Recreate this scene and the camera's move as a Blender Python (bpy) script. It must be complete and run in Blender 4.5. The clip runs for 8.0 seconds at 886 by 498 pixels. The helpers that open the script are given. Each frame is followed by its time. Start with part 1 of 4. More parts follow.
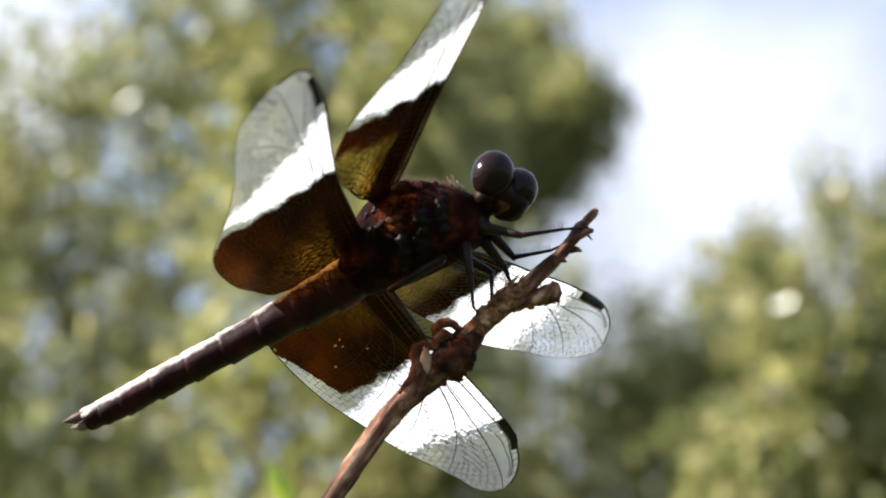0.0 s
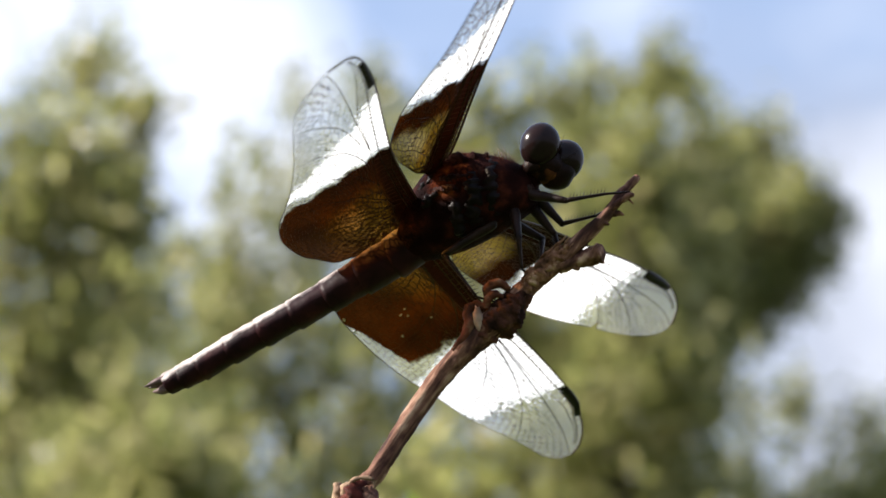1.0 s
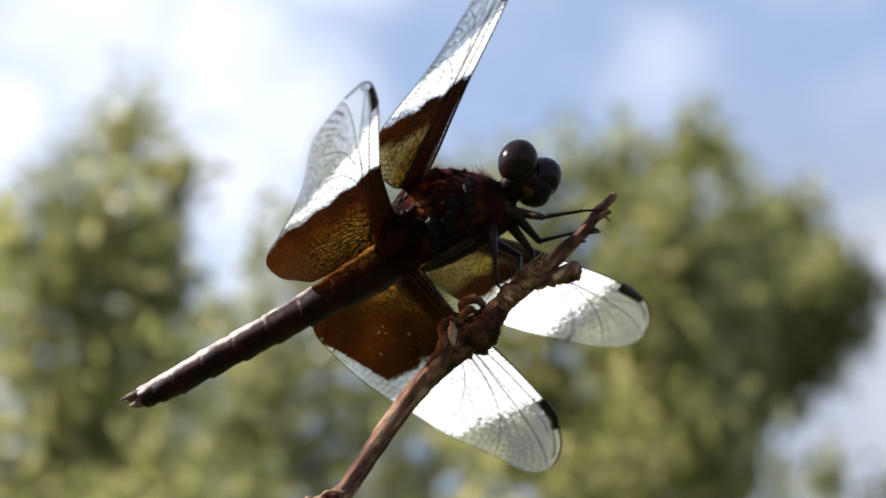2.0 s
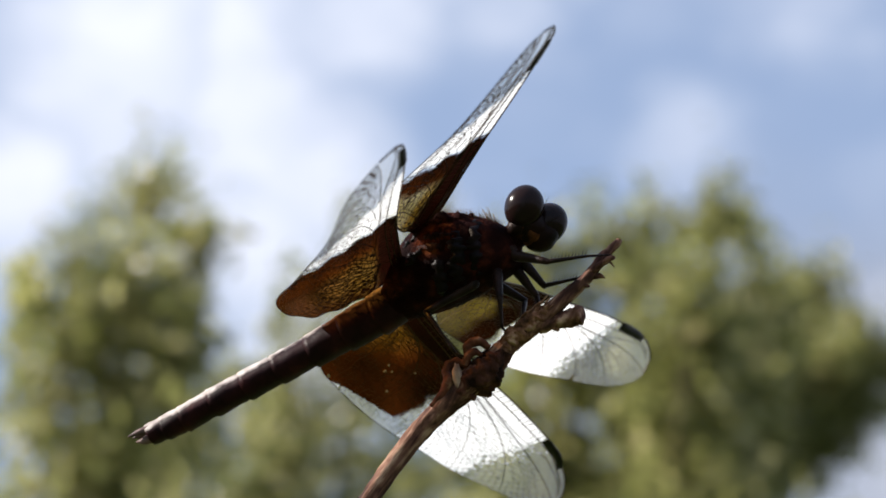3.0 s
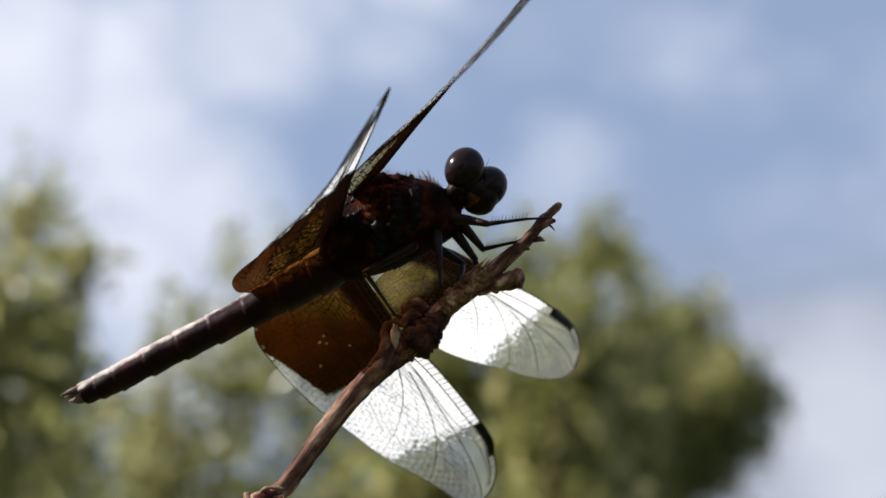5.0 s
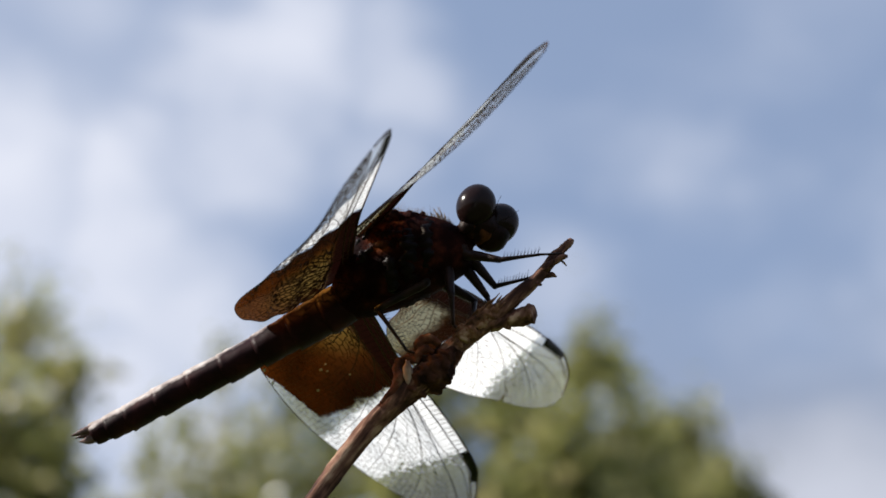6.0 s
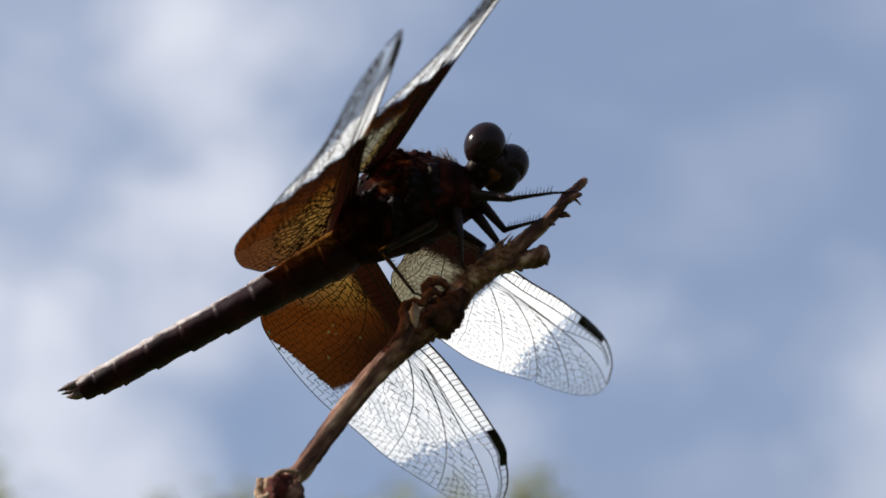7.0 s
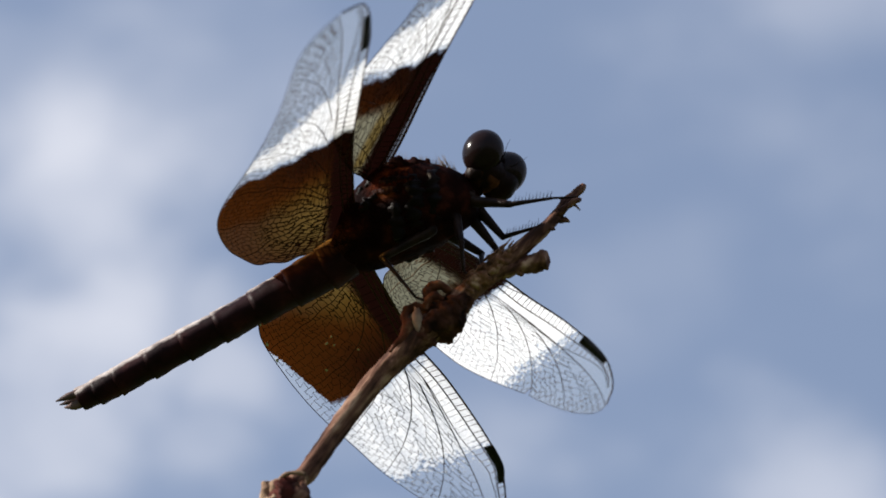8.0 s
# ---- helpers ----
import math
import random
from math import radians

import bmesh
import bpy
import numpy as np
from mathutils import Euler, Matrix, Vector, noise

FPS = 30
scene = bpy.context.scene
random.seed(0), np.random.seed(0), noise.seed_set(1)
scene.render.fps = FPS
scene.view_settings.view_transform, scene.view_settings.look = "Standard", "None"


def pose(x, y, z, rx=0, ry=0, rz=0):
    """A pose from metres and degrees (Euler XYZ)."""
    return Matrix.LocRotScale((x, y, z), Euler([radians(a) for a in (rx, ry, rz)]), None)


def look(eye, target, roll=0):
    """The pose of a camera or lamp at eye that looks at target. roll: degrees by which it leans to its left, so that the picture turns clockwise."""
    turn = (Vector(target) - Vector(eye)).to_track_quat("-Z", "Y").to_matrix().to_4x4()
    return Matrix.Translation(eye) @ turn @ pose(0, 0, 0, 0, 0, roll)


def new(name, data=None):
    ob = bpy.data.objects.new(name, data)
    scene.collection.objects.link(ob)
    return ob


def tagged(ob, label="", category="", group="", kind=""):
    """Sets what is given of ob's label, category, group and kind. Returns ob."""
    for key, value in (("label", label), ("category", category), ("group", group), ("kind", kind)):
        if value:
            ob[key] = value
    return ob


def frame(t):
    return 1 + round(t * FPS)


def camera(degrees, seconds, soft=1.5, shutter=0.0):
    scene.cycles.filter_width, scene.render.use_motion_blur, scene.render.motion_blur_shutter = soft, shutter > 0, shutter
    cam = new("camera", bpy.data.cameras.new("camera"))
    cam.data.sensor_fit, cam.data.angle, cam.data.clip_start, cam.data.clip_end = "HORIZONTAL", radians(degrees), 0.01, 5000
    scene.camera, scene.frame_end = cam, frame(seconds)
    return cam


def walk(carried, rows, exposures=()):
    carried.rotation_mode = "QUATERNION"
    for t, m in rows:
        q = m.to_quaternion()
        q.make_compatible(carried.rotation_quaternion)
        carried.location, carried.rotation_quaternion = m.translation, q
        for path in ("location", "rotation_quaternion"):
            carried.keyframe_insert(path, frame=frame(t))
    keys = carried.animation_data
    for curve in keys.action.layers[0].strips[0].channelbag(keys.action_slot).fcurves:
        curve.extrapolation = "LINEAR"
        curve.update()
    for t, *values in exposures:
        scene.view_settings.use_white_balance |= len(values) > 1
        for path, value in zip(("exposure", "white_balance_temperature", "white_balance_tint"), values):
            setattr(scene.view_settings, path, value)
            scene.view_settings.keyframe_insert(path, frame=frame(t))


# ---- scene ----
# A dragonfly on a twig, close up through a long lens, trees and sky far behind.
cam = camera(16.0, 8.0, soft=1.6)
cam.data.dof.use_dof = True
cam.data.dof.focus_distance = 0.268
cam.data.dof.aperture_fstop = 56.0
walk(cam, [
    (0.0, pose(0.02175, -0.23837, 1.42001, 108.004, -1.053, 2.447)),
    (0.1, pose(0.02305, -0.23946, 1.41866, 108.251, -1.048, 2.666)),
    (0.2, pose(0.02434, -0.24054, 1.41731, 108.578, -1.147, 3.202)),
    (0.3, pose(0.02564, -0.24163, 1.41596, 108.985, -1.259, 3.774)),
    (0.4, pose(0.02693, -0.24271, 1.41461, 108.970, -1.410, 4.461)),
    (0.5, pose(0.02823, -0.24380, 1.41326, 109.045, -1.471, 4.881)),
    (0.6, pose(0.03001, -0.24472, 1.41128, 109.134, -1.454, 5.104)),
    (0.7, pose(0.03179, -0.24564, 1.40930, 109.176, -1.508, 5.528)),
    (0.8, pose(0.03358, -0.24656, 1.40731, 109.259, -1.506, 5.794)),
    (0.9, pose(0.03536, -0.24748, 1.40533, 109.629, -1.460, 5.940)),
    (1.0, pose(0.03714, -0.24840, 1.40335, 110.023, -1.593, 6.582)),
    (1.1, pose(0.03741, -0.24757, 1.40291, 110.165, -1.797, 7.028)),
    (1.2, pose(0.03768, -0.24673, 1.40246, 110.471, -2.000, 7.466)),
    (1.3, pose(0.03795, -0.24590, 1.40202, 110.666, -2.060, 7.517)),
    (1.4, pose(0.03822, -0.24506, 1.40157, 110.823, -2.077, 7.453)),
    (1.5, pose(0.03849, -0.24423, 1.40113, 110.804, -2.058, 7.300)),
    (1.6, pose(0.03909, -0.24454, 1.40079, 111.019, -2.194, 7.395)),
    (1.7, pose(0.03970, -0.24485, 1.40045, 111.105, -2.222, 7.207)),
    (2.8, pose(0.04633, -0.24826, 1.39670, 112.093, -3.204, 6.900)),
    (2.9, pose(0.04503, -0.24817, 1.39651, 112.187, -3.345, 6.886)),
    (3.0, pose(0.04373, -0.24808, 1.39632, 112.481, -3.512, 6.933)),
    (3.1, pose(0.04359, -0.24834, 1.39614, 112.732, -3.831, 6.933)),
    (3.2, pose(0.04346, -0.24859, 1.39597, 112.705, -4.054, 6.700)),
    (3.3, pose(0.04277, -0.24758, 1.39554, 112.631, -4.088, 6.371)),
    (3.4, pose(0.04209, -0.24658, 1.39510, 112.546, -4.211, 6.259)),
    (3.5, pose(0.04140, -0.24557, 1.39467, 112.639, -4.366, 6.220)),
    (3.6, pose(0.04194, -0.24517, 1.39388, 112.820, -4.411, 6.230)),
    (3.7, pose(0.04247, -0.24478, 1.39308, 112.864, -4.391, 6.085)),
    (3.8, pose(0.04301, -0.24438, 1.39229, 112.748, -4.339, 5.863)),
    (3.9, pose(0.04354, -0.24399, 1.39149, 112.505, -4.303, 5.678)),
    (4.0, pose(0.04408, -0.24359, 1.39070, 112.709, -4.341, 5.672)),
    (4.1, pose(0.04337, -0.24354, 1.39082, 112.931, -4.434, 5.605)),
    (4.2, pose(0.04265, -0.24348, 1.39094, 112.921, -4.458, 5.371)),
    (4.3, pose(0.04194, -0.24343, 1.39105, 112.956, -4.465, 5.099)),
    (4.4, pose(0.04122, -0.24337, 1.39117, 112.874, -4.424, 4.711)),
    (4.5, pose(0.04051, -0.24332, 1.39129, 112.821, -4.459, 4.504)),
    (4.6, pose(0.04075, -0.24301, 1.39099, 112.709, -4.240, 4.418)),
    (4.7, pose(0.04021, -0.24364, 1.39096, 112.484, -3.869, 3.996)),
    (4.8, pose(0.03967, -0.24427, 1.39093, 112.631, -3.743, 4.158)),
    (4.9, pose(0.03912, -0.24489, 1.39091, 112.901, -3.633, 4.357)),
    (5.0, pose(0.03858, -0.24552, 1.39088, 113.182, -3.516, 4.538)),
    (5.1, pose(0.03753, -0.24577, 1.39241, 113.347, -3.670, 4.434)),
    (5.2, pose(0.03647, -0.24601, 1.39395, 113.421, -3.858, 4.410)),
    (6.3, pose(0.03703, -0.23939, 1.38178, 116.087, -2.987, 4.398)),
    (6.4, pose(0.03652, -0.23798, 1.38123, 116.334, -2.959, 4.170)),
    (6.5, pose(0.03674, -0.23609, 1.38039, 116.606, -2.493, 4.469)),
    (6.6, pose(0.03544, -0.23354, 1.37912, 117.065, -2.657, 4.550)),
    (6.7, pose(0.03414, -0.23099, 1.37785, 117.514, -2.934, 4.842)),
    (6.8, pose(0.03284, -0.22845, 1.37658, 117.816, -3.060, 4.832)),
    (6.9, pose(0.03154, -0.22590, 1.37531, 117.901, -2.934, 4.340)),
    (7.0, pose(0.03024, -0.22335, 1.37404, 118.221, -2.625, 3.516)),
    (7.1, pose(0.02938, -0.22403, 1.37319, 118.272, -2.204, 2.820)),
    (7.2, pose(0.02852, -0.22471, 1.37234, 118.447, -1.841, 2.236)),
    (7.3, pose(0.02766, -0.22539, 1.37150, 118.940, -1.636, 1.945)),
    (7.4, pose(0.02680, -0.22607, 1.37065, 118.968, -1.593, 1.946)),
    (7.5, pose(0.02594, -0.22675, 1.36980, 119.109, -1.623, 2.075)),
    (7.6, pose(0.02499, -0.22542, 1.36890, 119.194, -1.649, 2.182)),
    (7.7, pose(0.02404, -0.22409, 1.36799, 119.397, -1.687, 2.306)),
    (7.8, pose(0.02308, -0.22276, 1.36709, 119.770, -1.685, 2.357)),
    (7.9, pose(0.02213, -0.22143, 1.36618, 120.066, -1.600, 2.264)),
    (8.0, pose(0.02118, -0.22010, 1.36528, 120.431, -1.345, 1.883)),
], exposures=[
    (0.0, 1.40), (1.0, 1.18), (1.5, 1.08), (3.0, 0.80), (5.0, 0.60), (6.5, 0.45), (8.0, 0.36),
])

# ---- light ----
SUN_WAY = Vector((-0.85, -0.05, 0.52)).normalized()
world = bpy.data.worlds.new("sky")
scene.world = world
world.use_nodes = True


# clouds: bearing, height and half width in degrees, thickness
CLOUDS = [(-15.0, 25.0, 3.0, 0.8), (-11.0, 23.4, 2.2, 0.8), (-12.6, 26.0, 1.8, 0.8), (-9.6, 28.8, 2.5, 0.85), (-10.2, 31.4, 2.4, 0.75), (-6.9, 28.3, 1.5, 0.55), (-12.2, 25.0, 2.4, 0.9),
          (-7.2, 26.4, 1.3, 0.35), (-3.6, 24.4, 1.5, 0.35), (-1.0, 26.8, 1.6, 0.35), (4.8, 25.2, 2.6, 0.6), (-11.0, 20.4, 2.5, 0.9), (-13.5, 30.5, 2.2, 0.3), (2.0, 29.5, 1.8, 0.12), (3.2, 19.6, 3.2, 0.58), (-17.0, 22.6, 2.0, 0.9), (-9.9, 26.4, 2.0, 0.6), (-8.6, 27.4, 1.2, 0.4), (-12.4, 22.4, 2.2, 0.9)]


def build_sky():
    nt = world.node_tree
    nt.nodes.clear()
    N, L = nt.nodes.new, nt.links.new
    out = N("ShaderNodeOutputWorld")
    bg = N("ShaderNodeBackground")
    bg.inputs["Strength"].default_value = 0.08
    sky = N("ShaderNodeTexSky")
    sky.sky_type = "NISHITA"
    sky.sun_disc = False
    sky.sun_elevation = math.asin(SUN_WAY.z)
    sky.sun_rotation = math.atan2(SUN_WAY.x, SUN_WAY.y)
    sky.air_density, sky.dust_density, sky.ozone_density = 1.0, 1.0, 1.5
    co = N("ShaderNodeTexCoord")

    def value(kind, a, b):
        o = N("ShaderNodeMath")
        o.operation = kind
        for i, v in enumerate((a, b)):
            if isinstance(v, (int, float)):
                o.inputs[i].default_value = v
            else:
                L(v, o.inputs[i])
        return o.outputs[0]

    def clouding(scale, squash, turn, detail, rough):
        mp, n = N("ShaderNodeMapping"), N("ShaderNodeTexNoise")
        mp.inputs["Location"].default_value = (1.3, 0.4, 2.1)
        mp.inputs["Rotation"].default_value = turn
        mp.inputs["Scale"].default_value = (1.0, 1.0, squash)
        n.inputs["Scale"].default_value, n.inputs["Detail"].default_value, n.inputs["Roughness"].default_value = scale, detail, rough
        L(co.outputs["Generated"], mp.inputs["Vector"])
        L(mp.outputs["Vector"], n.inputs["Vector"])
        return n

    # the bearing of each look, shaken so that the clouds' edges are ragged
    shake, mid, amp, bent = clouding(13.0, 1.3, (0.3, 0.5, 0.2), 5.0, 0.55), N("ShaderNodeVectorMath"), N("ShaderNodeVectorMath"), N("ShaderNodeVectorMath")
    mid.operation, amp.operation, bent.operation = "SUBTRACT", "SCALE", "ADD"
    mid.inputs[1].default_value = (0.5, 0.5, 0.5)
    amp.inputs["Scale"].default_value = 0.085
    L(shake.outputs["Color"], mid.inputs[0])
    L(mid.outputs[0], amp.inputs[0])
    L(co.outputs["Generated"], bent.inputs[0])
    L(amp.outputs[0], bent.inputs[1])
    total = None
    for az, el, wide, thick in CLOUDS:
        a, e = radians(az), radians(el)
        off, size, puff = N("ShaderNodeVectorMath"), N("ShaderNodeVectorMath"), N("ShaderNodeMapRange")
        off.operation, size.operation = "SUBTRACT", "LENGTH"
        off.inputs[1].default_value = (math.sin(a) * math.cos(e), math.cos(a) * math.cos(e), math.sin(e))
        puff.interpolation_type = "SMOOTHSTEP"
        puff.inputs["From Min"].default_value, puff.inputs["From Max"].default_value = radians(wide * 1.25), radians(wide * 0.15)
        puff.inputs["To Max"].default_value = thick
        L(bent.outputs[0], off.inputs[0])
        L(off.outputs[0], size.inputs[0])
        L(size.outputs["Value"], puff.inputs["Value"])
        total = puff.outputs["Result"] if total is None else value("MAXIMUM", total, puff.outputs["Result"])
    # clouds all round, beyond those ahead, and thin streaks between them
    afar, streak = clouding(5.5, 1.6, (0.3, 0.5, 0.2), 5.0, 0.52), clouding(7.0, 2.2, (0.2, -0.5, 0.3), 6.0, 0.55)
    wisp = N("ShaderNodeMapRange")
    wisp.interpolation_type = "SMOOTHSTEP"
    wisp.inputs["From Min"].default_value, wisp.inputs["From Max"].default_value = 0.44, 0.72
    wisp.inputs["To Max"].default_value = 0.32
    L(streak.outputs["Fac"], wisp.inputs["Value"])
    bank = N("ShaderNodeMapRange")
    bank.interpolation_type = "SMOOTHSTEP"
    bank.inputs["From Min"].default_value, bank.inputs["From Max"].default_value = 0.50, 0.70
    bank.inputs["To Max"].default_value = 0.30
    L(afar.outputs["Fac"], bank.inputs["Value"])
    fine = clouding(26.0, 1.4, (0.5, 0.1, 0.7), 6.0, 0.6)
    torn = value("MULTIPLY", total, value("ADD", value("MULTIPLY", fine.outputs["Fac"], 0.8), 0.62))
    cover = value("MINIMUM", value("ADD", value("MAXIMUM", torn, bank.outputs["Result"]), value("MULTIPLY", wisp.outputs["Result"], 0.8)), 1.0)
    # white haze low in the sky, thinner over the near trees
    sep, low, side = N("ShaderNodeSeparateXYZ"), N("ShaderNodeMapRange"), N("ShaderNodeMapRange")
    for m, lo, hi in ((low, math.sin(radians(25)), math.sin(radians(20.5))), (side, math.sin(radians(-6)), math.sin(radians(1)))):
        m.interpolation_type = "SMOOTHSTEP"
        m.inputs["From Min"].default_value, m.inputs["From Max"].default_value = lo, hi
    L(bent.outputs[0], sep.inputs[0])
    L(sep.outputs["Z"], low.inputs["Value"])
    L(sep.outputs["X"], side.inputs["Value"])
    veil, mix, haze = N("ShaderNodeMix"), N("ShaderNodeMix"), N("ShaderNodeMix")
    veil.data_type = mix.data_type = haze.data_type = "RGBA"
    haze.inputs["B"].default_value = (3.1, 3.4, 4.2, 1)
    L(value("MULTIPLY", low.outputs["Result"], side.outputs["Result"]), haze.inputs["Factor"])
    veil.inputs["Factor"].default_value = 0.5
    veil.inputs["B"].default_value = (3.7, 4.6, 6.7, 1)
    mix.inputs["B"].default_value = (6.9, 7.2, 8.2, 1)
    L(sky.outputs["Color"], veil.inputs["A"])
    L(veil.outputs["Result"], haze.inputs["A"])
    L(haze.outputs["Result"], mix.inputs["A"])
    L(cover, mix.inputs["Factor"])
    L(mix.outputs["Result"], bg.inputs["Color"])
    L(bg.outputs[0], out.inputs["Surface"])


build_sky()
sun = new("sun", bpy.data.lights.new("sun", "SUN"))
sun.data.energy, sun.data.angle, sun.data.color = 5.0, radians(0.5), (1.0, 0.94, 0.85)
sun.matrix_world = look(SUN_WAY * 30, (0, 0, 0))

# ---- materials ----


def material(name):
    m = bpy.data.materials.new(name)
    m.use_nodes = True
    nt = m.node_tree
    return m, nt.nodes, nt.links, nt.nodes["Principled BSDF"]


def noise_node(nodes, links, scale, detail=4.0, rough=0.55, coords="Object"):
    co, no = nodes.new("ShaderNodeTexCoord"), nodes.new("ShaderNodeTexNoise")
    no.inputs["Scale"].default_value, no.inputs["Detail"].default_value = scale, detail
    no.inputs["Roughness"].default_value = rough
    links.new(co.outputs[coords], no.inputs["Vector"])
    return no


def ramp_node(nodes, links, value, stops):
    r = nodes.new("ShaderNodeValToRGB")
    while len(r.color_ramp.elements) < len(stops):
        r.color_ramp.elements.new(0.5)
    for e, (p, c) in zip(r.color_ramp.elements, stops):
        e.position, e.color = p, (*c, 1)
    links.new(value, r.inputs["Fac"])
    return r


def bumped(nodes, links, bsdf, value, strength, distance):
    b = nodes.new("ShaderNodeBump")
    b.inputs["Strength"].default_value, b.inputs["Distance"].default_value = strength, distance
    links.new(value, b.inputs["Height"])
    links.new(b.outputs["Normal"], bsdf.inputs["Normal"])


def mottled(name, stops, scale, rough, bump=0.4, bump_depth=0.0002, fine=4.0, metal=0.0, spec=0.08):
    """A surface whose colour wanders between the stops at one scale, with relief at a finer one."""
    m, nodes, links, bsdf = material(name)
    n1 = noise_node(nodes, links, scale)
    links.new(ramp_node(nodes, links, n1.outputs["Fac"], stops).outputs["Color"], bsdf.inputs["Base Color"])
    n2 = noise_node(nodes, links, scale * fine, 6.0, 0.65)
    bumped(nodes, links, bsdf, n2.outputs["Fac"], bump, bump_depth)
    rr = nodes.new("ShaderNodeMapRange")
    rr.inputs["To Min"].default_value, rr.inputs["To Max"].default_value = rough - 0.1, rough + 0.12
    links.new(n2.outputs["Fac"], rr.inputs["Value"])
    links.new(rr.outputs["Result"], bsdf.inputs["Roughness"])
    bsdf.inputs["Metallic"].default_value, bsdf.inputs["Specular IOR Level"].default_value = metal, spec
    return m


THORAX = mottled("thorax_cuticle", [(0.38, (0.008, 0.003, 0.003)), (0.54, (0.020, 0.006, 0.005)), (0.72, (0.085, 0.021, 0.011))], 420, 0.55, bump=0.9, bump_depth=0.0004, spec=0.01)


def rusty_shoulders(m):
    """A rusty patch below the wing roots, on both sides."""
    nodes, links = m.node_tree.nodes, m.node_tree.links
    bsdf = nodes["Principled BSDF"]
    plain = bsdf.inputs["Base Color"].links[0].from_socket
    co, off, mul, length = nodes.new("ShaderNodeTexCoord"), nodes.new("ShaderNodeVectorMath"), nodes.new("ShaderNodeVectorMath"), nodes.new("ShaderNodeVectorMath")
    off.operation, mul.operation, length.operation = "SUBTRACT", "MULTIPLY", "LENGTH"
    off.inputs[1].default_value = (0.0019, 0, 0.0007)
    mul.inputs[1].default_value = (380, 0, 520)
    links.new(co.outputs["Object"], off.inputs[0])
    links.new(off.outputs[0], mul.inputs[0])
    links.new(mul.outputs[0], length.inputs[0])
    n = noise_node(nodes, links, 900, 4.0)
    add = nodes.new("ShaderNodeMath")
    add.operation = "ADD"
    links.new(length.outputs["Value"], add.inputs[0])
    links.new(n.outputs["Fac"], add.inputs[1])
    fac = nodes.new("ShaderNodeMapRange")
    fac.inputs["From Min"].default_value, fac.inputs["From Max"].default_value = 1.45, 1.0
    links.new(add.outputs[0], fac.inputs["Value"])
    red = ramp_node(nodes, links, n.outputs["Fac"], [(0.40, (0.012, 0.003, 0.002)), (0.50, (0.08, 0.015, 0.005)), (0.62, (0.26, 0.065, 0.013))])
    mix = nodes.new("ShaderNodeMix")
    mix.data_type = "RGBA"
    links.new(fac.outputs["Result"], mix.inputs["Factor"])
    links.new(plain, mix.inputs["A"])
    links.new(red.outputs["Color"], mix.inputs["B"])
    links.new(mix.outputs["Result"], bsdf.inputs["Base Color"])


rusty_shoulders(THORAX)
SHOULDER = mottled("shoulder_cuticle", [(0.42, (0.010, 0.003, 0.003)), (0.55, (0.05, 0.011, 0.004)), (0.70, (0.17, 0.045, 0.012))], 900, 0.45, bump=0.9, bump_depth=0.0004)
DARK = mottled("dark_cuticle", [(0.35, (0.004, 0.003, 0.003)), (0.7, (0.012, 0.006, 0.006))], 700, 0.38)
LEG = mottled("leg_cuticle", [(0.3, (0.006, 0.004, 0.004)), (0.75, (0.032, 0.016, 0.012))], 900, 0.32, spec=0.10)
FACE = mottled("face_cuticle", [(0.40, (0.010, 0.004, 0.003)), (0.55, (0.10, 0.034, 0.012)), (0.72, (0.34, 0.14, 0.04))], 420, 0.4)
EYE = mottled("eye", [(0.3, (0.008, 0.004, 0.004)), (0.7, (0.02, 0.010, 0.009))], 300, 0.17, bump=0.05, bump_depth=0.00003, fine=30, spec=0.13)
FLECK = mottled("torn_membrane", [(0.3, (0.50, 0.46, 0.40)), (0.7, (0.80, 0.77, 0.72))], 900, 0.6)
HAIR = mottled("pale_hair", [(0.3, (0.10, 0.07, 0.045)), (0.7, (0.28, 0.21, 0.14))], 900, 0.5)
VEIN = mottled("wing_vein", [(0.3, (0.022, 0.011, 0.008)), (0.8, (0.10, 0.042, 0.026))], 500, 0.45)
STIGMA = mottled("pterostigma", [(0.3, (0.006, 0.005, 0.005)), (0.8, (0.02, 0.014, 0.012))], 800, 0.4)


